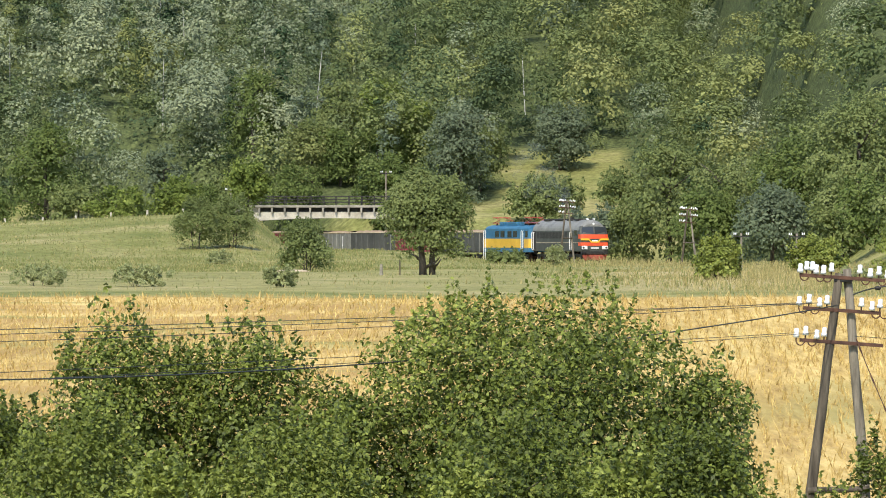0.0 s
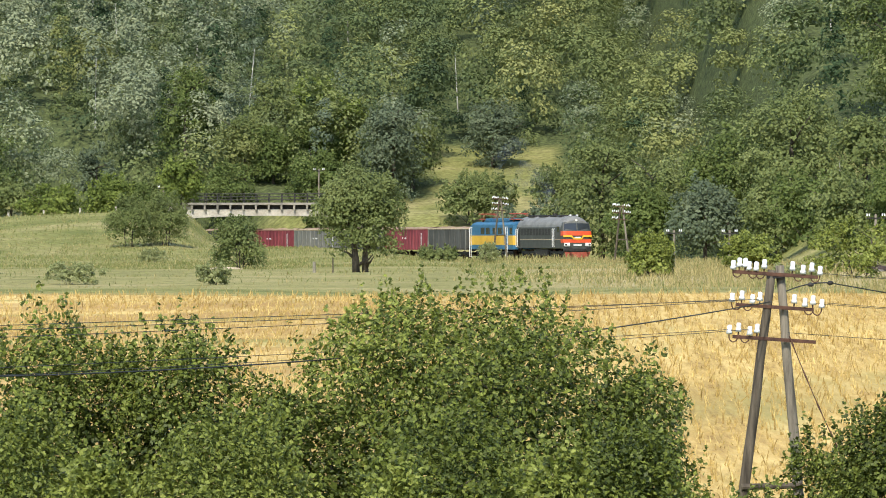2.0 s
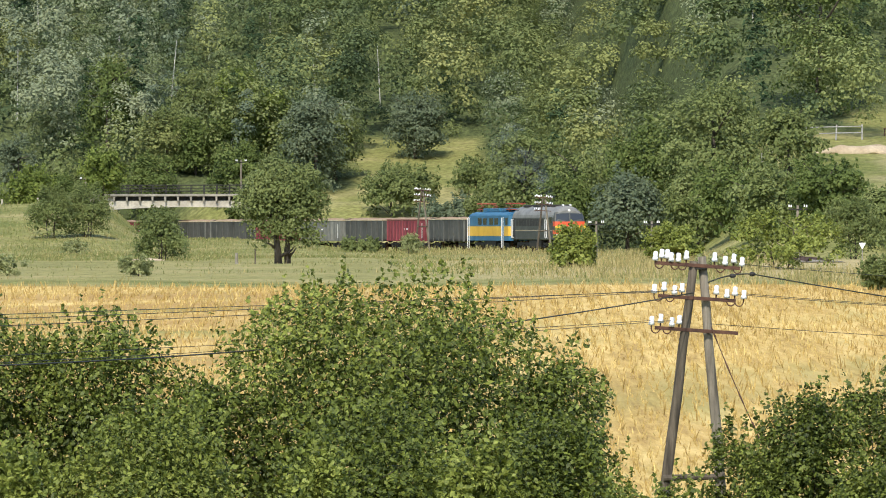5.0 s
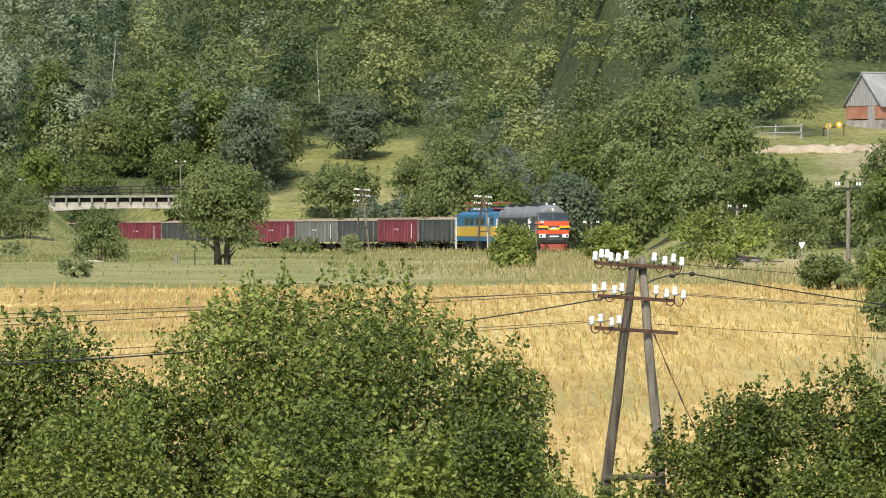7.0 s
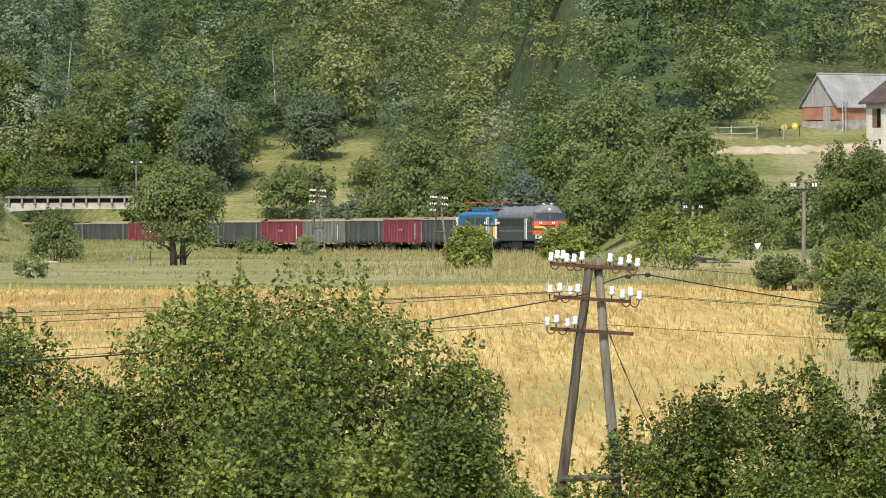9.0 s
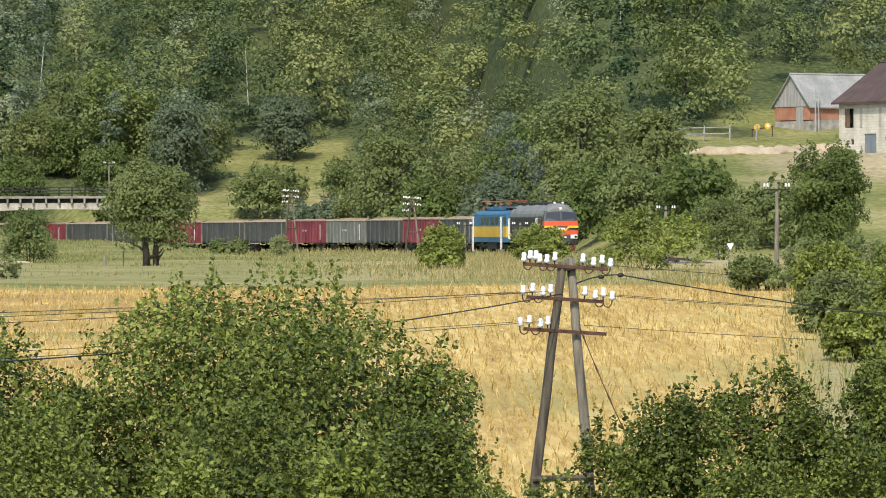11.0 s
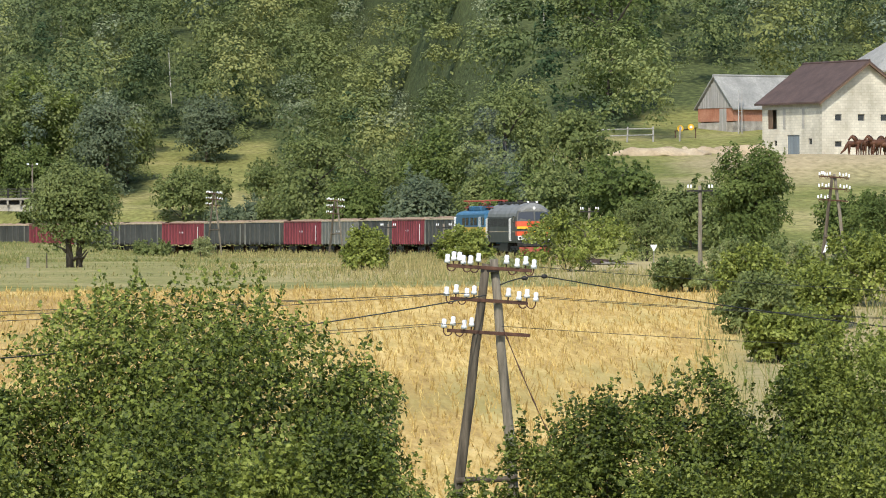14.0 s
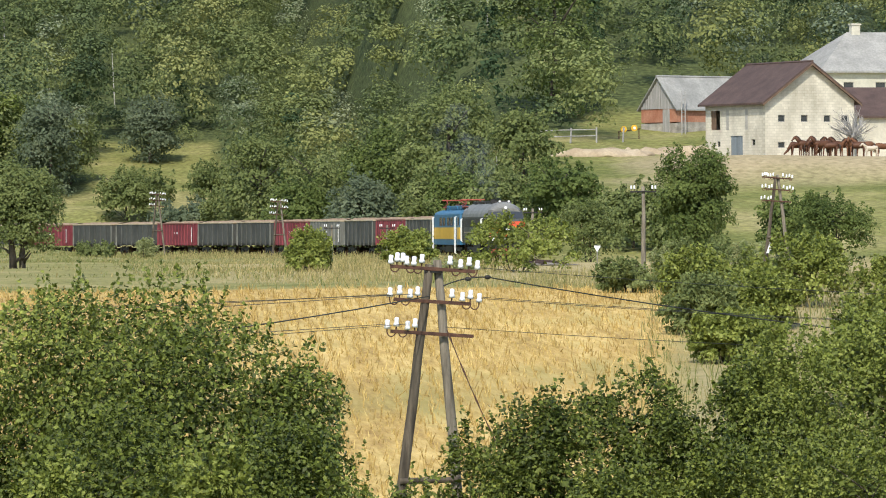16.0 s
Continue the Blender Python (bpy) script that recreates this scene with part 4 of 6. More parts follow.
# ---- bridge ----
def build_bridge():
    x0, x1, y0, y1 = -21.5, -3.0, 645.5, 652.0
    ob = tagged(thing("road_bridge", -12.2, 648.7, 0), "concrete road bridge with iron railing over the railway", "bridge", kind="structure")

    def add(name, b, mat, parent=ob, label=""):
        me = part(name, b, mat, parent, label)
        me.matrix_parent_inverse = ob.matrix_world.inverted() if parent is ob else Matrix()
        return me

    b = bmesh.new()
    box(b, x0 - 2, x1 + 2, y0 - 0.35, y1 + 0.35, 5.78, 6.05, 0.03)
    add("deck", b, CONCRETE)
    b = bmesh.new()                      # shallow arched edge girder
    xs = [x0 + (x1 - x0) * i / 20 for i in range(21)]
    low = [(x, 4.25 + 0.32 * (1 - ((x - (x0 + x1) / 2) / ((x1 - x0) / 2)) ** 2)) for x in xs]
    prism(b, [(x0, 5.3), *low, (x1, 5.3)], y0 + 0.15, y0 + 0.75)
    add("girder", b, CONCRETE_PALE)
    b = bmesh.new()
    box(b, x0, x1, y0 + 0.45, y1 - 0.3, 5.3, 5.78)
    add("deck_beam", b, STEEL_DARK)
    n = 13
    for i in range(n):
        x = x0 + 0.5 + (x1 - x0 - 1) * i / (n - 1)
        b = bmesh.new()
        prism(b, [(x - 0.12, 5.78), (x + 0.12, 5.78), (x + 0.09, 5.2), (x - 0.09, 5.2)], y0 - 0.3, y0 + 0.4)
        add("bracket", b, CONCRETE)
        for yy in (y0 - 0.2, y1 + 0.2):
            b = bmesh.new()
            rod(b, (x, yy, 6.0), (x, yy, 7.1), 0.05, 0.05, 6)
            add("railing_post", b, STEEL_DARK)
    for yy in (y0 - 0.2, y1 + 0.2):
        for z in (6.4, 6.75, 7.08):
            b = bmesh.new()
            rod(b, (x0 - 1.5, yy, z), (x1 + 1.5, yy, z), 0.035, 0.035, 6)
            add("railing_bar", b, STEEL_DARK)
    for xa, xb in ((x0 - 3.2, x0 + 0.6), (x1 - 0.6, x1 + 3.2)):
        b = bmesh.new()
        box(b, xa, xb, y0 + 0.2, y1 - 0.2, -1.5, 5.75, 0.05)
        add("abutment", b, CONCRETE_PALE)


build_bridge()


def post(x, y, h, mat, label, w=0.09, lean=0.0):
    ob = thing("fence_post", x, y, on(x, y))
    b = bmesh.new()
    rod(b, (0, 0, -0.3), (lean, 0, h), w, w * 0.85, 6)
    part("stake", b, mat, ob)
    return tagged(ob, label, "fence post", "posts along the bank")


def build_posts():
    for i in range(9):
        x = -52.5 + i * 3.9
        y = 628 + 0.4 * i
        post(x, y, 1.2, CONCRETE_PALE, "pale concrete marker post on the road bank", 0.14, random.Random(i).uniform(-0.2, 0.2))
    post(-2.9, 380, 1.0, POLE_DARK, "dark wooden stake standing beside the lone tree", 0.05)
    post(-4.2, 384, 0.75, CONCRETE, "short grey stone marker in the meadow grass", 0.12)


build_posts()


# ---- farm ----
PLASTER = plain("weathered_block_wall", (0.5, 0.47, 0.38), (0.72, 0.68, 0.56), 0.5, 0.95, relief=0.02, fine=0.15)
def block_wall(name, dark, light, joint):
    """Rendered block courses with faint joints and stains."""
    m, n, l, b = shader(name, 0.95, 0, 0.1)
    co, mp, br = n.new("ShaderNodeTexCoord"), n.new("ShaderNodeMapping"), n.new("ShaderNodeTexBrick")
    mp.inputs["Rotation"].default_value = (radians(90), 0, 0)
    l.new(co.outputs["Object"], mp.inputs[0])
    l.new(mp.outputs[0], br.inputs["Vector"])
    br.inputs["Scale"].default_value = 1.0
    br.inputs["Brick Width"].default_value, br.inputs["Row Height"].default_value, br.inputs["Mortar Size"].default_value = 0.5, 0.25, 0.018
    br.inputs["Color1"].default_value, br.inputs["Color2"].default_value, br.inputs["Mortar"].default_value = (*light, 1), (*dark, 1), (*joint, 1)
    st = noise_at(n, l, 0.5, 5, (1, 1, 0.5))
    r = ramp(n, [(0.32, (0.66, 0.65, 0.62)), (0.6, (1.0, 1.0, 1.0))])
    l.new(st.outputs[0], r.inputs[0])
    l.new(mixed(n, l, br.outputs["Color"], r.outputs[0], 1.0, "MULTIPLY"), b.inputs["Base Color"])
    bump(n, l, b, br.outputs["Fac"], 0.4, 0.015)
    return m


BLOCKS = block_wall("pale_block_courses", (0.6, 0.56, 0.46), (0.69, 0.65, 0.54), (0.53, 0.5, 0.41))
PLASTER_SHADE_GREY = plain("grey_plaster_and_shade", (0.3, 0.29, 0.26), (0.46, 0.44, 0.39), 0.6, 0.95, fine=0.15)
ROOF_BROWN = plain("brown_roof_tiles", (0.075, 0.05, 0.042), (0.13, 0.085, 0.07), 0.8, 0.7, relief=0.03)
ROOF_GREY = plain("grey_roof_sheets", (0.26, 0.26, 0.24), (0.4, 0.39, 0.36), 0.5, 0.85, relief=0.03)
BRICK = plain("worn_red_brick", (0.32, 0.12, 0.07), (0.5, 0.26, 0.17), 0.7, 0.95, relief=0.02)
RUBBLE = plain("rubble_stone", (0.22, 0.2, 0.17), (0.5, 0.46, 0.4), 1.2, 0.95, relief=0.05)
BOARDS = plain("silver_boards", (0.26, 0.25, 0.23), (0.46, 0.44, 0.41), 1.2, 0.9, stretch=(6, 6, 0.3), relief=0.02)
DOOR_GREY = plain("grey_door", (0.16, 0.19, 0.21), (0.25, 0.29, 0.31), 1.5, 0.7, stretch=(5, 5, 0.4))
DOOR_BROWN = plain("brown_door", (0.13, 0.08, 0.05), (0.22, 0.15, 0.1), 1.5, 0.7, stretch=(5, 5, 0.4))
GLASS, gn, gl, gb = shader("dark_pane", 0.12, 0, 0.6)
gb.inputs["Base Color"].default_value = (0.03, 0.035, 0.04, 1)


def wall_cells(bm, x0, x1, y0, y1, z0, z1, holes):
    """A thick wall along x with rectangular openings (xa, xb, za, zb) right through it."""
    xs = sorted({x0, x1, *[h[0] for h in holes], *[h[1] for h in holes]})
    zs = sorted({z0, z1, *[h[2] for h in holes], *[h[3] for h in holes]})
    for a, b in zip(xs, xs[1:]):
        for c, d in zip(zs, zs[1:]):
            mx, mz = (a + b) / 2, (c + d) / 2
            if not any(h[0] < mx < h[1] and h[2] < mz < h[3] for h in holes):
                box(bm, a, b, y0, y1, c, d)
    bmesh.ops.remove_doubles(bm, verts=bm.verts[:], dist=0.0005)


def child(ob, name, b, mat, m=None, label=""):
    c = part(name, b, mat, ob, label)
    if m is not None:
        c.matrix_basis = m
    return c


def window_set(ob, m, holes):
    for xa, xb, za, zb in holes:
        b = bmesh.new()
        for q in ((xa, xa + 0.06, za, zb), (xb - 0.06, xb, za, zb), (xa + 0.06, xb - 0.06, za, za + 0.06), (xa + 0.06, xb - 0.06, zb - 0.06, zb)):
            box(b, q[0], q[1], 0.1, 0.17, q[2], q[3])
        w = child(ob, "window", b, BOARDS, m)
        b = bmesh.new()
        box(b, xa + 0.06, xb - 0.06, 0.13, 0.15, za + 0.06, zb - 0.06)
        part("pane", b, GLASS, w)


def gable_roof(ob, W, L, eave, ridge, over, mat, thick=0.18):
    """Two roof slopes of a house with its gable wall on y = 0, width W along x, length L along y."""
    hw = W / 2
    sl = (ridge - eave) / hw
    for s in (-1, 1):
        b = bmesh.new()
        o = hw + over
        prism(b, [(hw + s * o, eave - sl * over), (hw, ridge), (hw, ridge + thick * 1.2), (hw + s * o, eave - sl * over + thick)], -over, L + over)
        child(ob, "roof_slope", b, mat)
    b = bmesh.new()
    rod(b, (hw, -over, ridge + thick * 1.2), (hw, L + over, ridge + thick * 1.2), 0.12, 0.12, 8)
    child(ob, "ridge_cap", b, mat)


def build_barn():
    """Big block-built stable: gable wall to the yard, long wall with the doors."""
    W, L, H, R = 9.6, 11.0, 5.35, 8.75
    ob = thing("stable_building", 67.3, 517, 8.75, 23)
    hi = [(1.4 + k * 2.45, 2.15 + k * 2.45, 3.35, 4.0) for k in range(4)]
    hi[3] = (8.2, 8.95, 3.35, 4.0)
    lo = [(a, c, 0.95, 1.5) for a, c, _, _ in hi]
    b = bmesh.new()
    wall_cells(b, 0, W, 0, 0.35, -0.6, H, hi + lo)
    child(ob, "gable_wall", b, BLOCKS)
    b = bmesh.new()
    prism(b, [(0, H), (W, H), (W / 2, R)], 0.003, 0.347)
    child(ob, "gable_top", b, BLOCKS)
    window_set(ob, None, hi + lo)
    side = Matrix.Rotation(radians(-90), 4, "Z") @ Matrix.Translation((-L, 0, 0))
    dw = [(4.6, 6.9, -0.1, 2.15)]
    tall = [(1.0, 2.7, 2.75, 4.75)]
    sm = [(2.1, 2.75, 1.15, 1.7), (8.5, 9.2, 1.2, 1.8)]
    b = bmesh.new()
    wall_cells(b, 0.0, L - 0.352, 0, 0.35, -0.6, 4.55, dw + tall + sm)
    child(ob, "long_wall", b, BLOCKS, side)
    # eave shadow on the long wall, put in as a grey band
    b = bmesh.new()
    box(b, 0.0, L - 0.352, -0.02, 0.33, 4.55, H)
    child(ob, "eave_shade_band", b, PLASTER_SHADE_GREY, side, "grey band painted as the shadow below the eaves")
    for xa in (3.9, 7.4):
        b = bmesh.new()
        box(b, xa, xa + 0.45, -0.025, 0.0, 2.7, 4.55)
        child(ob, "pilaster", b, PLASTER_SHADE_GREY, side)
    window_set(ob, side, sm)
    for xa, xb in ((4.62, 5.72), (5.78, 6.88)):
        b = bmesh.new()
        box(b, xa, xb, 0.08, 0.16, -0.05, 2.12, 0.02)
        child(ob, "door_leaf", b, DOOR_GREY, side, "grey wooden stable door")
    b = bmesh.new()
    box(b, 1.02, 1.85, 0.05, 0.12, 2.78, 4.72, 0.02)
    child(ob, "hatch_door", b, DOOR_BROWN, side, "brown half-open loft door")
    b = bmesh.new()
    box(b, 0.36, W, L - 0.35, L, -0.6, H)
    prism(b, [(0, H), (W, H), (W / 2, R)], L - 0.347, L - 0.003)
    box(b, W - 0.35, W - 0.003, 0.36, L - 0.36, -0.6, H - 0.05)
    child(ob, "rear_wall", b, PLASTER)
    gable_roof(ob, W, L, H, R, 0.55, ROOF_BROWN)
    for s in (-1, 1):
        b = bmesh.new()
        o = W / 2 + 0.55
        sl = (R - H) / (W / 2)
        prism(b, [(W / 2 + s * o, H - sl * 0.55 - 0.16), (W / 2, R - 0.16), (W / 2, R), (W / 2 + s * o, H - sl * 0.55)], -0.58, -0.5)
        child(ob, "bargeboard", b, DOOR_BROWN)
    tagged(ob, "pale block-built stable with brown tiled gable roof", "farm building")


def build_shed():
    """Old barn: rubble foot, brick, boarded gable and grey roof."""
    W, L, H, R = 5.2, 10.0, 2.5, 5.4
    ob = thing("old_barn", 59.4, 550, on(60.5, 547) - 0.1, -55)
    b = bmesh.new()
    box(b, 0, W, 0, 0.4, -1.0, 0.95)
    box(b, W - 0.4, W, 0.41, L, -1.0, 1.05)
    child(ob, "stone_footing", b, RUBBLE)
    b = bmesh.new()
    box(b, 0, W, 0.02, 0.38, 1.05, H)
    child(ob, "gable_wall", b, BRICK)
    b = bmesh.new()
    box(b, W - 0.38, W - 0.01, 0.385, L, 1.05, H)
    child(ob, "long_wall", b, BRICK)
    for i in range(16):
        xa = i * W / 16
        xm = xa + W / 32
        top = H + (R - H) * (1 - abs(xm - W / 2) / (W / 2))
        b = bmesh.new()
        box(b, xa + 0.012, xa + W / 16 - 0.012, -0.03 - 0.012 * (i % 3), 0.03, H - 0.15, max(top - 0.05, H))
        child(ob, "board", b, BOARDS)
    b = bmesh.new()
    box(b, 3.2, 4.2, -0.03, 0.05, -0.1, 2.3, 0.01)
    child(ob, "door", b, BOARDS)
    b = bmesh.new()
    prism(b, [(0, H), (W, H), (W / 2, R)], L - 0.4, L)
    box(b, 0, 0.4, 0.41, L, -1, H)
    box(b, 0.41, W - 0.41, L - 0.4, L, -1, H)
    child(ob, "rear_wall", b, BRICK)
    gable_roof(ob, W, L, H, R, 0.3, ROOF_GREY, 0.12)
    tagged(ob, "old barn of brick and rubble with boarded gable and grey roof", "barn")
    lad = thing("ladder", 62.6, 544.6, on(62.6, 544.6), 35)
    for s in (-0.22, 0.22):
        b = bmesh.new()
        rod(b, (s, -0.5, -0.1), (s + 0.9, 0.5, 4.2), 0.05, 0.045, 6)
        part("rail", b, BOARDS, lad)
    for i in range(9):
        f = (i + 1) / 10
        b = bmesh.new()
        rod(b, (-0.22 + 0.9 * f, -0.5 + f, 4.2 * f), (0.22 + 0.9 * f, -0.5 + f, 4.2 * f), 0.03, None, 5)
        part("rung", b, BOARDS, lad)
    tagged(lad, "weathered wooden ladder leaning against the barn wall", "ladder")


def build_farmhouse():
    """House behind the stable, with a hipped grey roof and a chimney."""
    ob = thing("farmhouse", 77.6, 552, on(80, 552), 14)
    W, D, H, R = 17.0, 10.0, 5.4, 9.4
    b = bmesh.new()
    wall_cells(b, 0, W, 0, 0.4, -2.0, H, [(2.2, 3.3, 2.9, 4.3), (5.6, 6.7, 2.9, 4.3), (9.0, 10.1, 2.9, 4.3)])
    child(ob, "front_wall", b, PLASTER)
    window_set(ob, None, [(2.2, 3.3, 2.9, 4.3), (5.6, 6.7, 2.9, 4.3), (9.0, 10.1, 2.9, 4.3)])
    b = bmesh.new()
    box(b, 0, 0.4, 0.41, D, -2, H)
    box(b, 0.41, W, D - 0.4, D, -2, H)
    box(b, W - 0.4, W, 0.41, D - 0.41, -2, H)
    child(ob, "side_walls", b, PLASTER)
    b = bmesh.new()
    o = 0.5
    v = [b.verts.new(p) for p in ((-o, -o, H), (W + o, -o, H), (W + o, D + o, H), (-o, D + o, H), (4.6, D / 2, R), (W - 4.6, D / 2, R), (-o, -o, H - 0.2), (W + o, -o, H - 0.2), (W + o, D + o, H - 0.2), (-o, D + o, H - 0.2))]
    for f in ((0, 1, 5, 4), (1, 2, 5), (2, 3, 4, 5), (3, 0, 4), (0, 6, 7, 1), (1, 7, 8, 2), (2, 8, 9, 3), (3, 9, 6, 0), (6, 9, 8, 7)):
        b.faces.new([v[i] for i in f])
    bmesh.ops.recalc_face_normals(b, faces=b.faces[:])
    roof = child(ob, "roof", b, ROOF_GREY)
    b = bmesh.new()
    box(b, 5.0, 5.9, D / 2 - 0.4, D / 2 + 0.4, R - 1.0, R + 0.7, 0.03)
    box(b, 4.92, 5.98, D / 2 - 0.48, D / 2 + 0.48, R + 0.7, R + 0.85)
    part("chimney", b, PLASTER, roof)
    b = bmesh.new()
    rod(b, (7.4, 1.2, R - 2.6), (7.4, 1.2, R - 1.4), 0.09, 0.09, 8)
    part("vent_pipe", b, PORCELAIN, roof)
    tagged(ob, "pale farmhouse with grey hipped roof and chimney", "house")
    # lower wing beside the stable
    ob = thing("stable_wing", 75.4, 523.5, 8.75, 10)
    b = bmesh.new()
    box(b, 0, 9, 0, 5, -0.6, 3.9)
    child(ob, "wall", b, PLASTER)
    b = bmesh.new()
    o = 0.4
    v = [b.verts.new(p) for p in ((-o, -o, 3.8), (9 + o, -o, 3.8), (9 + o, 5 + o, 6.6), (-o, 5 + o, 6.6), (-o, -o, 4.0), (9 + o, -o, 4.0), (9 + o, 5 + o, 6.8), (-o, 5 + o, 6.8))]
    for f in ((0, 1, 2, 3), (4, 7, 6, 5), (0, 4, 5, 1), (1, 5, 6, 2), (2, 6, 7, 3), (3, 7, 4, 0)):
        b.faces.new([v[i] for i in f])
    bmesh.ops.recalc_face_normals(b, faces=b.faces[:])
    child(ob, "roof", b, ROOF_BROWN)
    tagged(ob, "low pale stable wing with brown lean-to roof", "farm building")


build_barn()
build_shed()
build_farmhouse()


def build_fence():
    pts = [(43.6, 530.0), (45.9, 531.0), (48.3, 532.0), (50.8, 533.0), (53.4, 534.0), (56.0, 535.0)]
    ob = thing("paddock_fence", 0, 0, 0)
    for i, (x, y) in enumerate(pts):
        b = bmesh.new()
        rod(b, (x, y, on(x, y) - 0.3), (x + 0.1 * (i % 2), y, on(x, y) + 1.45), 0.09, 0.08, 7)
        part("post", b, BOARDS, ob)
    for (xa, ya), (xb, yb) in zip(pts[:-1], pts[1:-1]):
        for h in (0.65, 1.25):
            b = bmesh.new()
            rod(b, (xa, ya - 0.08, on(xa, ya) + h), (xb, yb - 0.08, on(xb, yb) + h), 0.065, 0.06, 6)
            part("rail", b, BOARDS, ob)
    tagged(ob, "silvered wooden paddock fence with missing rails", "fence")
    # heap of dug sand by the fence
    bm = bmesh.new()
    bmesh.ops.create_icosphere(bm, subdivisions=4, radius=1, matrix=Matrix.Diagonal((5.5, 3.2, 0.9, 1)))
    for v in bm.verts:
        v.co += Vector((noise.noise(v.co * 0.6), noise.noise(v.co * 0.6 + Vector((7, 0, 0))), noise.noise(v.co * 0.7 + Vector((0, 9, 0))) * 1.4)) * 0.8
    ob = tagged(part("sand_heap", bm, SAND, smooth=True), "heap of pale dug sand beside the paddock", "sand heap")
    ob.location = (60.5, 528, on(60.5, 528) - 0.2)
    bm = bmesh.new()
    bmesh.ops.create_icosphere(bm, subdivisions=4, radius=1, matrix=Matrix.Diagonal((5.0, 2.4, 0.7, 1)))
    for v in bm.verts:
        v.co += Vector((noise.noise(v.co * 0.7 + Vector((3, 0, 0))), noise.noise(v.co * 0.6 + Vector((7, 2, 0))), noise.noise(v.co * 0.9 + Vector((4, 9, 0))) * 0.7)) * 0.5
    ob = tagged(part("sand_heap", bm, SAND, smooth=True), "low spread of pale sand on the meadow", "sand heap")
    ob.location = (52.5, 521, on(52.5, 521) - 0.15)
    bm = bmesh.new()
    bmesh.ops.create_icosphere(bm, subdivisions=3, radius=1, matrix=Matrix.Diagonal((1.3, 0.8, 0.16, 1)))
    ob = tagged(part("sand_patch", bm, SAND, smooth=True), "bare pale sandy patch in the meadow", "sand")
    ob.location = (-11.2, 420, on(-11.2, 420) + 0.02)
    # hay rake: two wheels with yellow rims
    yellow = plain("yellow_paint", (0.75, 0.42, 0.03), (0.9, 0.55, 0.05), 4, 0.45)
    rake = thing("hay_rake", 56.9, 538.5, on(56.9, 538.5), 10)
    for k, x in enumerate((-0.45, 0.6)):
        bm = bmesh.new()
        bmesh.ops.create_cone(bm, cap_ends=True, segments=20, radius1=0.31, radius2=0.31, depth=0.1, matrix=Matrix.Translation((x, 0, 0.95 + 0.12 * k)) @ Matrix.Rotation(radians(90), 4, "X"))
        w = part("wheel", bm, yellow, rake, "yellow-rimmed wheel")
        bm = bmesh.new()
        bmesh.ops.create_cone(bm, cap_ends=True, segments=14, radius1=0.15, radius2=0.13, depth=0.16, matrix=Matrix.Translation((x, -0.02, 0.95 + 0.12 * k)) @ Matrix.Rotation(radians(90), 4, "X"))
        part("hub", bm, PORCELAIN, w)
    bm = bmesh.new()
    rod(bm, (-1.0, 0.1, 0.7), (1.2, 0.1, 1.0), 0.06, 0.06, 6)
    rod(bm, (-0.9, 0.1, 0), (-0.9, 0.1, 0.75), 0.05, 0.05, 6)
    rod(bm, (1.1, 0.1, 0), (1.1, 0.1, 1.0), 0.05, 0.05, 6)
    part("frame", bm, RUST, rake)
    tagged(rake, "hay rake with two yellow wheels beside the barn", "farm machine")


build_fence()


def sign(x, y, h):
    ob = thing("road_sign", x, y, on(x, y), 0)
    b = bmesh.new()
    rod(b, (0, 0, -0.2), (0, 0, h), 0.03, 0.03, 8)
    part("post", b, CONCRETE, ob)
    b = bmesh.new()
    prism(b, [(-0.19, h + 0.05), (0.19, h + 0.05), (0.16, h - 0.06), (0.025, h - 0.3), (-0.025, h - 0.3), (-0.16, h - 0.06)], -0.06, -0.035)
    part("plate", b, PORCELAIN, ob, "white downward-pointing triangular plate")
    tagged(ob, "small white triangular sign on a thin post", "road sign")


sign(33.0, 330, 1.6)

COATS = [plain("coat_bay", (0.07, 0.03, 0.017), (0.14, 0.06, 0.03), 3, 0.6), plain("coat_chestnut", (0.12, 0.05, 0.025), (0.21, 0.095, 0.045), 3, 0.6),
         plain("coat_dark", (0.03, 0.02, 0.015), (0.07, 0.045, 0.035), 3, 0.6), plain("coat_cream", (0.5, 0.42, 0.32), (0.68, 0.6, 0.48), 3, 0.7)]


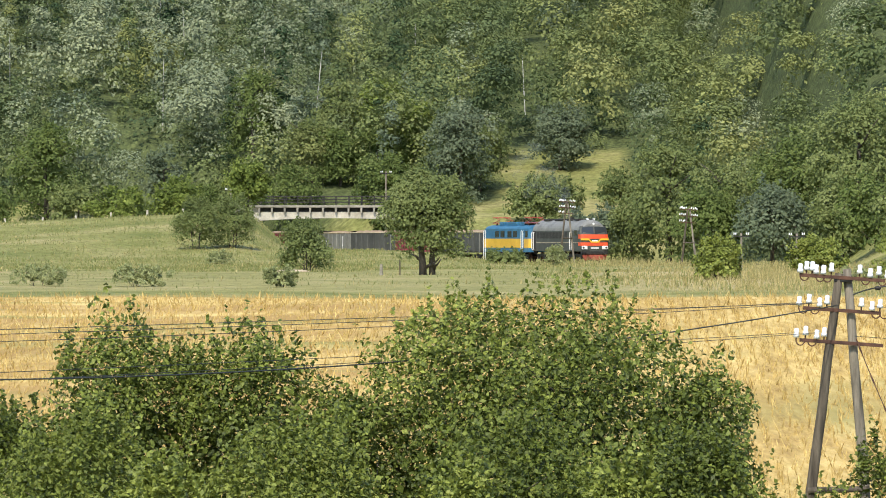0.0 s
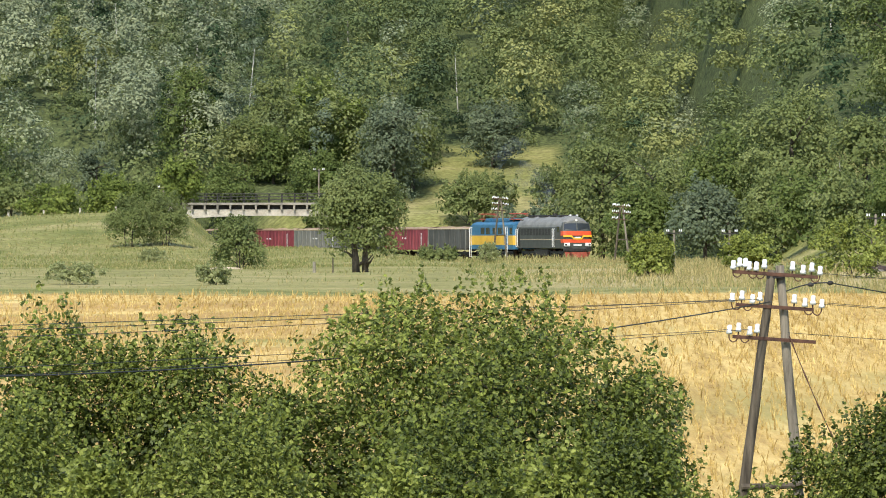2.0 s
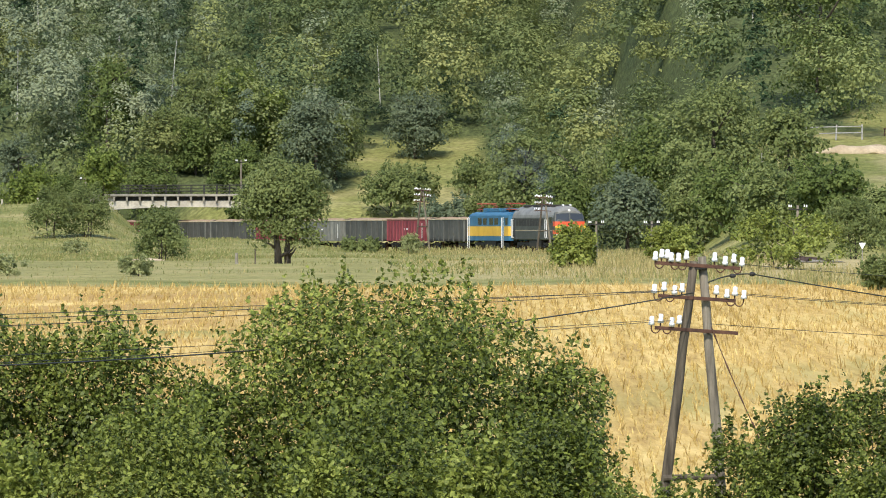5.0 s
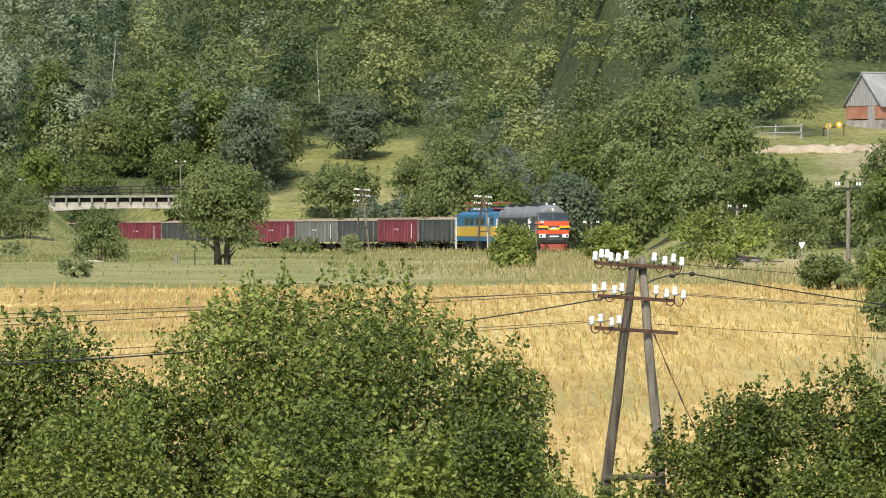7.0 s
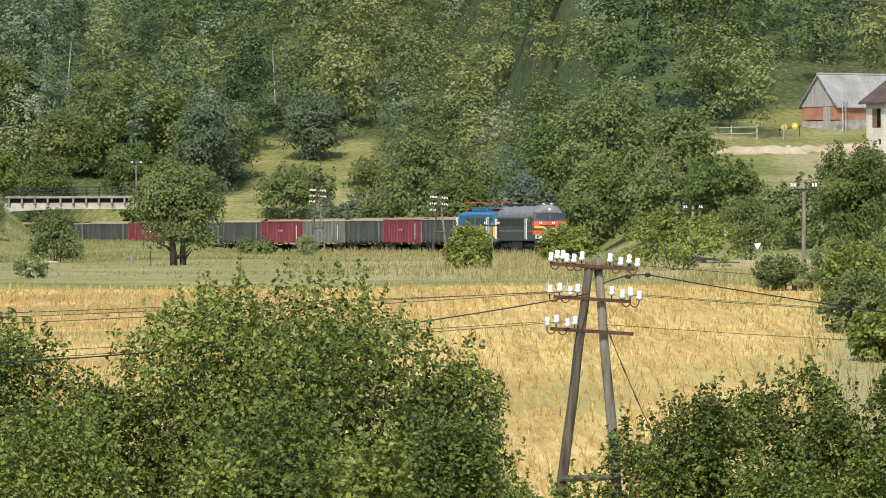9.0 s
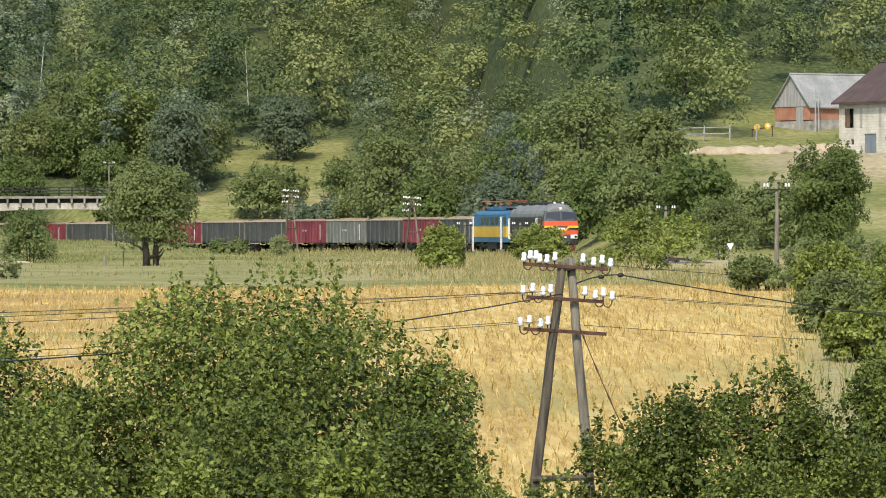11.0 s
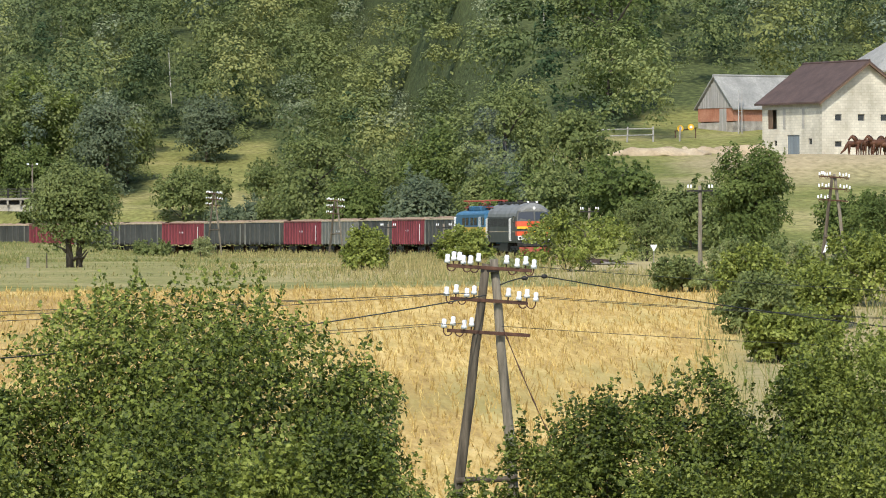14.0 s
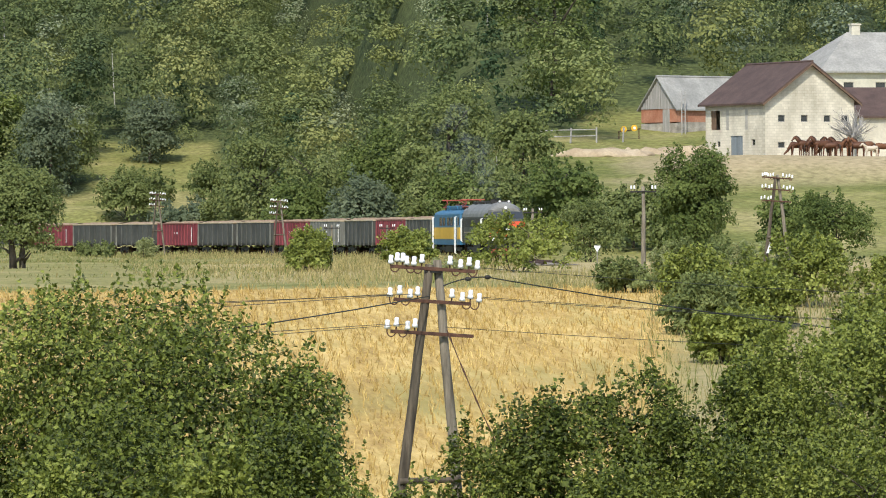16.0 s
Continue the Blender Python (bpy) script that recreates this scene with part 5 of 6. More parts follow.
def horse(x, y, turn, coat, size, label, graze=False):
    """A standing horse, about 1.5 m at the withers."""
    ob = thing("horse", x, y, on(x, y) - 0.02, turn)

    def hull(name, pts, mat, flat=1.0):
        b = bmesh.new()
        tube(b, [Vector(p[:3]) * size for p in pts], [p[3] * size for p in pts], 10)
        return part(name, b, mat, ob, smooth=True)

    hull("body", [(-0.85, 0, 1.2, 0.1), (-0.75, 0, 1.2, 0.26), (-0.4, 0, 1.17, 0.31), (0.1, 0, 1.12, 0.3), (0.5, 0, 1.15, 0.31), (0.75, 0, 1.2, 0.24), (0.85, 0, 1.22, 0.1)], coat)
    hz = 0.55 if graze else 1.7
    n = hull("neck", [(0.62, 0, 1.25, 0.22), (0.9, 0, (1.3 + hz) / 2, 0.16), (1.1, 0, hz, 0.12)], coat)
    hull("head", [(1.02, 0, hz + 0.06, 0.1), (1.18, 0, hz - 0.02, 0.12), (1.42, 0, hz - 0.25, 0.08), (1.5, 0, hz - 0.32, 0.06)], coat)
    hull("mane", [(0.6, 0, 1.5, 0.05), (0.82, 0, (1.5 + hz) / 2 + 0.1, 0.07), (1.02, 0, hz + 0.12, 0.05)], COATS[2])
    hull("tail", [(-0.84, 0, 1.32, 0.05), (-0.98, 0, 1.1, 0.08), (-1.0, 0, 0.6, 0.06), (-0.98, 0, 0.45, 0.02)], COATS[2])
    for lx, ly in ((0.6, 0.14), (0.62, -0.14), (-0.68, 0.15), (-0.62, -0.15)):
        hull("leg", [(lx, ly, 1.05, 0.13), (lx, ly, 0.62, 0.075), (lx + 0.02, ly, 0.3, 0.05), (lx, ly, 0.06, 0.06), (lx + 0.03, ly, 0.0, 0.06)], coat)
    tagged(ob, label, "horse", "horses in the farmyard")


def build_horses():
    rr = random.Random(9)
    names = ("bay horse standing in the farmyard herd", "chestnut horse standing in the farmyard herd", "dark brown horse standing in the farmyard herd")
    for i in range(10):
        k = rr.choice((0, 1, 1, 0, 2))
        horse(69.2 + i * 0.68, 508.0 + rr.uniform(-1.2, 1.6), rr.choice((150, 170, 195, 200, 20, 255)), COATS[k], rr.uniform(0.92, 1.05), names[k], i in (0, 4))
    horse(75.6, 506.5, 185, COATS[3], 0.72, "cream-coloured foal beside the herd")
    horse(77.0, 509.0, 20, COATS[1], 0.9, names[1])
    # bare tree before the stable
    ob = thing("bare_tree", 74.6, 512, on(74.6, 512))
    bm = bmesh.new()
    rod(bm, (0, 0, -0.2), (0.1, 0, 2.4), 0.2, 0.14, 8, 4, 0.04, rr)
    for i in range(46):
        a, e = rr.uniform(0, 6.28), rr.uniform(0.2, 1.4)
        o = Vector((0.1, 0, rr.uniform(1.2, 2.4)))
        d = Vector((math.cos(a) * math.cos(e), math.sin(a) * math.cos(e), math.sin(e)))
        m = o + d * rr.uniform(0.9, 1.6)
        rod(bm, o, m, 0.07, 0.04, 5)
        for _ in range(3):
            rod(bm, m, m + (d + Vector((rr.uniform(-.7, .7), rr.uniform(-.7, .7), rr.uniform(-.3, .6)))) * rr.uniform(0.5, 1.0), 0.035, 0.015, 4)
    part("trunk", bm, BOARDS, ob)
    tagged(ob, "bare grey leafless tree before the stable", "tree")


build_horses()
# ---- train ----
SPEED = 8.74
FLEET, WHEELS = [], []
GREY_GREEN = plain("dark_locomotive_paint", (0.045, 0.05, 0.045), (0.085, 0.09, 0.08), 0.8, 0.55, fine=0.2)
ROOF_PAINT = plain("dusty_grey_roof", (0.16, 0.16, 0.15), (0.27, 0.27, 0.25), 0.9, 0.6)
ORANGE = plain("orange_paint", (0.6, 0.075, 0.028), (0.72, 0.11, 0.04), 2, 0.45, fine=0.1)
YELLOW = plain("yellow_stripe_paint", (0.75, 0.42, 0.03), (0.85, 0.52, 0.05), 2, 0.45, fine=0.1)
BLUE = plain("blue_paint", (0.025, 0.11, 0.2), (0.045, 0.165, 0.28), 0.9, 0.45, fine=0.15)
MUSTARD = plain("yellow_side_paint", (0.58, 0.34, 0.04), (0.75, 0.46, 0.06), 0.9, 0.45, fine=0.15)
WHITE = plain("white_paint", (0.7, 0.7, 0.68), (0.82, 0.82, 0.8), 2, 0.45, fine=0.08)
RED_WAGON = plain("faded_red_paint", (0.15, 0.028, 0.038), (0.27, 0.06, 0.07), 0.9, 0.75, fine=0.3, stretch=(1, 1, 0.35))
GREY_WAGON = plain("sooty_grey_paint", (0.045, 0.048, 0.043), (0.11, 0.112, 0.1), 0.8, 0.8, fine=0.35, stretch=(1, 1, 0.35))
PALE_WAGON = plain("worn_grey_paint", (0.12, 0.125, 0.11), (0.23, 0.23, 0.2), 0.8, 0.8, fine=0.3, stretch=(1, 1, 0.35))
RIM = plain("bare_rim", (0.42, 0.33, 0.21), (0.6, 0.5, 0.35), 1.5, 0.8)
RIM_RED = plain("rusty_rim", (0.22, 0.1, 0.08), (0.34, 0.18, 0.13), 1.5, 0.8)
LOAD = plain("load_of_ore", (0.24, 0.16, 0.1), (0.42, 0.31, 0.21), 1.5, 0.95, relief=0.08)
PLOUGH = plain("red_plough_paint", (0.3, 0.06, 0.04), (0.45, 0.12, 0.08), 2, 0.6)
LAMP, ln_, ll_, lb_ = shader("headlamp_glass", 0.15, 0, 0.6)
lb_.inputs["Base Color"].default_value = (0.8, 0.8, 0.78, 1)


def wheelset_mesh(r):
    b = bmesh.new()
    for s in (-1, 1):
        m = Matrix.Translation((s * 0.74, 0, 0)) @ Matrix.Rotation(radians(90), 4, "Y")
        bmesh.ops.create_cone(b, cap_ends=True, segments=20, radius1=r, radius2=r, depth=0.13, matrix=m)
        bmesh.ops.create_cone(b, cap_ends=True, segments=20, radius1=r + 0.03, radius2=r + 0.03, depth=0.03, matrix=Matrix.Translation((s * 0.68, 0, 0)) @ Matrix.Rotation(radians(90), 4, "Y"))
        for k in range(4):
            a = k * 1.5708
            box(b, s * 0.74 + s * 0.05, s * 0.74 + s * 0.085, -0.05 + 0.22 * math.cos(a), 0.05 + 0.22 * math.cos(a), -0.05 + 0.22 * math.sin(a), 0.05 + 0.22 * math.sin(a))
    rod(b, (-0.7, 0, 0), (0.7, 0, 0), 0.08, 0.08, 8)
    me = bpy.data.meshes.new("wheelset")
    b.to_mesh(me)
    b.free()
    me.materials.append(RUST)
    return me


BIG_WHEEL, SMALL_WHEEL = wheelset_mesh(0.52), wheelset_mesh(0.45)


def bogie(ob, y, axles, r, mesh):
    """A bogie frame with axle boxes and springs; its wheelsets turn."""
    half = max(axles) + 0.55
    b = bmesh.new()
    for s in (-1, 1):
        box(b, s * 0.98, s * 1.1, y - half, y + half, r + 0.05, r + 0.35, 0.03)
        for a in axles:
            box(b, s * 0.95, s * 1.18, y + a - 0.16, y + a + 0.16, r - 0.18, r + 0.16, 0.03)
            for d in (-0.34, 0.34):
                rod(b, (s * 1.06, y + a + d, r - 0.1), (s * 1.06, y + a + d, r + 0.2), 0.09, 0.09, 8)
    box(b, -0.98, 0.98, y - 0.25, y + 0.25, r + 0.02, r + 0.3)
    fr = part("bogie", b, STEEL_DARK, ob)
    for a in axles:
        w = new("wheelset", mesh)
        w.parent = fr
        w.location = (0, y + a, r)
        WHEELS.append((w, y + a, r))


def buffers(ob, y, d):
    for s in (-1, 1):
        b = bmesh.new()
        rod(b, (s * 0.875, y, 1.06), (s * 0.875, y + d * 0.5, 1.06), 0.1, 0.09, 10)
        rod(b, (s * 0.875, y + d * 0.5, 1.06), (s * 0.875, y + d * 0.58, 1.06), 0.24, 0.22, 14)
        part("buffer", b, STEEL_DARK, ob)


def loft(bm, rings, cap=True):
    """Skin between rings of equal count."""
    L = [[bm.verts.new(p) for p in r] for r in rings]
    n = len(L[0])
    for a, b in zip(L, L[1:]):
        for k in range(n):
            bm.faces.new((a[k], a[(k + 1) % n], b[(k + 1) % n], b[k]))
    if cap:
        bm.faces.new(L[0][::-1])
        bm.faces.new(L[-1])
    bmesh.ops.recalc_face_normals(bm, faces=bm.faces[:])
    return bm


def grab_rails(ob, y, z0, z1, mat=None):
    for d in (-0.28, 0.28):
        for s in (-1, 1):
            b = bmesh.new()
            tube(b, [(s * 1.46, y + d, z0), (s * 1.56, y + d, z0 + 0.05), (s * 1.56, y + d, z1 - 0.05), (s * 1.46, y + d, z1)], 0.035, 6)
            part("grab_rail", b, mat or WHITE, ob)


def panel(ob, name, x, y0, y1, z0, z1, mat, t=0.02, label=""):
    for s in (-1, 1):
        b = bmesh.new()
        box(b, s * x, s * (x + t), y0, y1, z0, z1, 0.006)
        part(name, b, mat, ob, label)


def diesel():
    ob = new("diesel_locomotive")
    # body sides and floor
    b = bmesh.new()
    box(b, -1.45, 1.45, -8.3, 7.35, 1.15, 3.25, 0.04)
    part("body", b, GREY_GREEN, ob)
    # vaulted roof
    arch = [(1.45 * math.cos(a), 3.24 + 1.12 * math.sin(a)) for a in [math.pi * k / 14 for k in range(15)]]
    b = bmesh.new()
    loft(b, [[(x * 0.96, -8.3, z - 0.05) for x, z in arch], [(x, -8.0, z) for x, z in arch], [(x, 6.4, z) for x, z in arch], [(x * 0.99, 7.0, z - 0.03) for x, z in arch], [(x * 0.95, 7.5, 3.24 + (z - 3.24) * 0.84) for x, z in arch], [(x * 0.9, 7.85, 3.24 + (z - 3.24) * 0.62) for x, z in arch]])
    roof = part("roof", b, ROOF_PAINT, ob, "dusty grey vaulted roof", smooth=False)
    for y, w, l in ((4.6, 0.8, 1.2), (2.0, 0.7, 1.8), (-1.5, 0.75, 2.6), (-5.4, 0.8, 2.0)):
        b = bmesh.new()
        box(b, -w, w, y - l / 2, y + l / 2, 4.25, 4.46, 0.04)
        part("roof_hatch", b, STEEL_DARK, roof)
    b = bmesh.new()
    rod(b, (0, 0.6, 4.3), (0, 0.6, 4.62), 0.22, 0.25, 12)
    part("exhaust", b, STEEL_DARK, roof)
    for s in (-0.35, 0.35):
        b = bmesh.new()
        rod(b, (s, 6.6, 4.42), (s, 7.1, 4.4), 0.05, 0.09, 8)
        part("horn", b, WHITE, roof)
    for y0 in (-7.6, -7.15):
        for s in (-1, 1):
            b = bmesh.new()
            box(b, s * 1.02, s * 1.16, y0, y0 + 0.3, 3.75, 4.02)
            part("roof_vent", b, STEEL_DARK, roof)
    # cab front: nose and windscreen wall
    def ring(y, z, w, r):
        return [(w * sx, y - (0.12 if abs(sx) == 1 else 0.03 if abs(sx) > 0.6 else 0), z) for sx in (-1, -0.8, -0.3, 0.3, 0.8, 1)] + [(w, 7.3, z), (-w, 7.3, z)]
    def band(name, rows, mat, label=""):
        bm = bmesh.new()
        loft(bm, [ring(*r) for r in rows])
        return part(name, bm, mat, ob, label)
    band("front_sill", [(8.28, 1.15, 1.42, 0), (8.3, 1.7, 1.44, 0)], GREY_GREEN)
    nose = band("nose_lower", [(8.3, 1.7, 1.44, 0), (8.3, 2.06, 1.45, 0)], ORANGE, "orange front band")
    band("nose_middle", [(8.29, 2.06, 1.44, 0), (8.28, 2.42, 1.44, 0)], GREY_GREEN)
    band("nose_upper", [(8.3, 2.42, 1.45, 0), (8.24, 2.86, 1.44, 0)], ORANGE, "orange front band")
    band("windscreen_wall", [(8.18, 2.86, 1.43, 0), (7.98, 3.3, 1.4, 0), (7.84, 3.72, 1.28, 0)], GREY_GREEN)
    # yellow zigzag over the front
    for xa, za, xb, zb in ((-1.45, 2.36, -0.62, 2.36), (-0.62, 2.36, -0.4, 2.12), (-0.4, 2.12, 0.4, 2.12), (0.4, 2.12, 0.62, 2.36), (0.62, 2.36, 1.45, 2.36)):
        b = bmesh.new()
        prism(b, [(xa, za - 0.09), (xb, zb - 0.09), (xb, zb + 0.09), (xa, za + 0.09)], 8.2, 8.335)
        part("front_stripe", b, YELLOW, ob, "yellow zigzag stripe")
    for s in (-1, 1):
        b = bmesh.new()
        pts = [(s * 0.07, 8.12, 2.93), (s * 1.33, 8.02, 2.93), (s * 1.24, 7.86, 3.58), (s * 0.07, 7.93, 3.62)]
        v = [b.verts.new(p) for p in pts] + [b.verts.new((x, y + 0.05, z)) for x, y, z in pts]
        for f in ((0, 1, 2, 3), (4, 7, 6, 5), (0, 4, 5, 1), (1, 5, 6, 2), (2, 6, 7, 3), (3, 7, 4, 0)):
            b.faces.new([v[i] for i in f])
        bmesh.ops.recalc_face_normals(b, faces=b.faces[:])
        part("windscreen", b, GLASS, ob)
        b = bmesh.new()
        box(b, s * 0.78, s * 1.36, 8.2, 8.37, 1.36, 1.7, 0.03)
        hl = part("headlight_box", b, WHITE, ob, "white-framed headlight")
        for k in (0.93, 1.2):
            b = bmesh.new()
            rod(b, (s * k, 8.37, 1.53), (s * k, 8.4, 1.53), 0.105, 0.1, 12)
            part("lamp", b, STEEL_DARK if k > 1 else LAMP, hl)
    b = bmesh.new()
    rod(b, (0, 7.6, 3.95), (0, 7.9, 3.92), 0.1, 0.12, 12)
    part("top_headlight", b, LAMP, ob)
    for z0, w, mat in ((2.16, 0.3, WHITE), (1.42, 0.42, WHITE)):      # number plates as plain bars
        b = bmesh.new()
        box(b, -w, w, 8.3, 8.345, z0, z0 + 0.13)
        part("plate_bar", b, mat, ob, "pale plain plate bar")
    b = bmesh.new()
    box(b, -1.4, 1.4, 8.0, 8.35, 0.85, 1.16, 0.03)
    part("buffer_beam", b, STEEL_DARK, ob)
    b = bmesh.new()
    prism(b, [(-1.3, 0.8), (1.3, 0.8), (1.1, 0.25), (-1.1, 0.25)], 8.1, 8.3)
    part("snow_plough", b, PLOUGH, ob, "red snow plough")
    buffers(ob, 8.35, 1)
    buffers(ob, -8.3, -1)
    # sides
    for y0 in [-6.6 + 1.05 * k for k in range(10)]:
        panel(ob, "louvre", 1.45, y0, y0 + 0.85, 2.45, 3.1, STEEL_DARK, 0.015)
    panel(ob, "side_stripe", 1.45, -8.2, 7.2, 2.0, 2.05, RIM, 0.012)
    panel(ob, "side_window", 1.45, 6.1, 6.9, 2.75, 3.3, GLASS, 0.015)
    panel(ob, "side_door", 1.45, 4.7, 5.5, 1.3, 3.2, GREY_GREEN, 0.025)
    panel(ob, "rear_door", 1.45, -7.9, -6.9, 1.3, 3.2, STEEL_DARK, 0.025)
    grab_rails(ob, 5.1, 1.3, 3.1)
    grab_rails(ob, -7.8, 1.3, 3.1)
    b = bmesh.new()
    box(b, -1.3, 1.3, -2.2, 2.2, 0.4, 1.12, 0.08)
    part("fuel_tank", b, STEEL_DARK, ob)
    for y in (-5.0, 5.0):
        bogie(ob, y, (-2.1, 0, 2.1), 0.52, BIG_WHEEL)
    return tagged(ob, "dark diesel locomotive with orange front and grey roof", "locomotive"), 17.55


def electric():
    ob = new("electric_locomotive")
    for z0, z1, mat, w in ((1.05, 1.5, BLUE, 1.48), (1.5, 2.45, MUSTARD, 1.49), (2.45, 3.5, BLUE, 1.48)):
        b = bmesh.new()
        k = 0.0 if z1 < 3 else 0.12
        loft(b, [[(-w, -7.3, z0), (w, -7.3, z0), (w, 7.3, z0), (0.9, 7.65, z0), (-0.9, 7.65, z0), (-w, 7.3, z0)],
                 [(-w + k * 0.3, -7.3 + k, z1), (w - k * 0.3, -7.3 + k, z1), (w - k * 0.3, 7.3 - k, z1), (0.9, 7.65 - k * 3, z1), (-0.9, 7.65 - k * 3, z1), (-w + k * 0.3, 7.3 - k, z1)]])
        part("body_band", b, mat, ob, "yellow side band" if mat is MUSTARD else "blue side band")
    arch = [(1.45 * math.cos(a), 3.49 + 0.42 * math.sin(a)) for a in [math.pi * k / 10 for k in range(11)]]
    b = bmesh.new()
    loft(b, [[(x * 0.92, -7.2, z - 0.05) for x, z in arch], [(x, -6.8, z) for x, z in arch], [(x, 6.5, z) for x, z in arch], [(x * 0.9, 7.25, 3.49 + (z - 3.49) * 0.6) for x, z in arch]])
    roof = part("roof", b, BLUE, ob)
    for y, l in ((-3.2, 1.6), (0, 3.4), (3.2, 1.6)):
        b = bmesh.new()
        box(b, -0.85, 0.85, y - l / 2, y + l / 2, 3.85, 4.2, 0.05)
        part("roof_box", b, BLUE, roof)
    for y in (-5.2, 5.2):
        b = bmesh.new()
        for s in (-0.6, 0.6):
            tube(b, [(s, y - 1.1, 4.15), (s * 1.2, y + 0.9, 4.4), (s * 0.9, y - 0.7, 4.62)], 0.05, 6)
        rod(b, (-0.95, y - 0.7, 4.66), (0.95, y - 0.7, 4.66), 0.06, 0.06, 6)
        rod(b, (-0.95, y - 0.4, 4.66), (0.95, y - 0.4, 4.66), 0.06, 0.06, 6)
        box(b, -0.8, 0.8, y - 1.2, y + 1.1, 4.05, 4.14)
        part("pantograph", b, PLOUGH, roof, "folded faded red pantograph")
        for s in (-0.7, 0.7):
            b = bmesh.new()
            rod(b, (s, y, 3.8), (s, y, 4.08), 0.12, 0.09, 8)
            part("roof_insulator", b, RUST, roof)
    for y in (-2.0, -1.0, 2.0, 3.0):
        b = bmesh.new()
        rod(b, (0.3, y, 4.15), (0.3, y, 4.36), 0.08, 0.06, 8)
        part("roof_insulator", b, RUST, roof)
    # white and yellow front
    b = bmesh.new()
    prism(b, [(-1.0, 2.5), (1.0, 2.5), (0.95, 3.45), (-0.95, 3.45)], 7.35, 7.67)
    part("front_mask", b, WHITE, ob, "white front panel")
    for s in (-1, 1):
        b = bmesh.new()
        box(b, s * 0.1, s * 0.85, 7.6, 7.7, 2.75, 3.35, 0.02)
        part("windscreen", b, GLASS, ob)
    for y0 in (-3.6, -1.8, 0.5, 2.3):
        panel(ob, "side_window", 1.475, y0, y0 + 1.3, 2.6, 3.25, GLASS, 0.02)
    panel(ob, "cab_window", 1.475, 6.2, 7.0, 2.6, 3.25, GLASS, 0.02)
    panel(ob, "side_door", 1.485, 5.0, 5.8, 1.2, 3.3, BLUE, 0.02)
    grab_rails(ob, 5.4, 0.35, 3.3)
    grab_rails(ob, -6.9, 0.25, 3.3)
    buffers(ob, 7.5, 0.7)
    buffers(ob, -7.3, -1)
    b = bmesh.new()
    box(b, -1.25, 1.25, -2.0, 2.0, 0.45, 1.03, 0.05)
    part("equipment_box", b, STEEL_DARK, ob)
    for y in (-4.15, 4.15):
        bogie(ob, y, (-1.52, 1.52), 0.52, BIG_WHEEL)
    return tagged(ob, "blue and yellow electric locomotive with folded pantographs", "locomotive"), 15.92


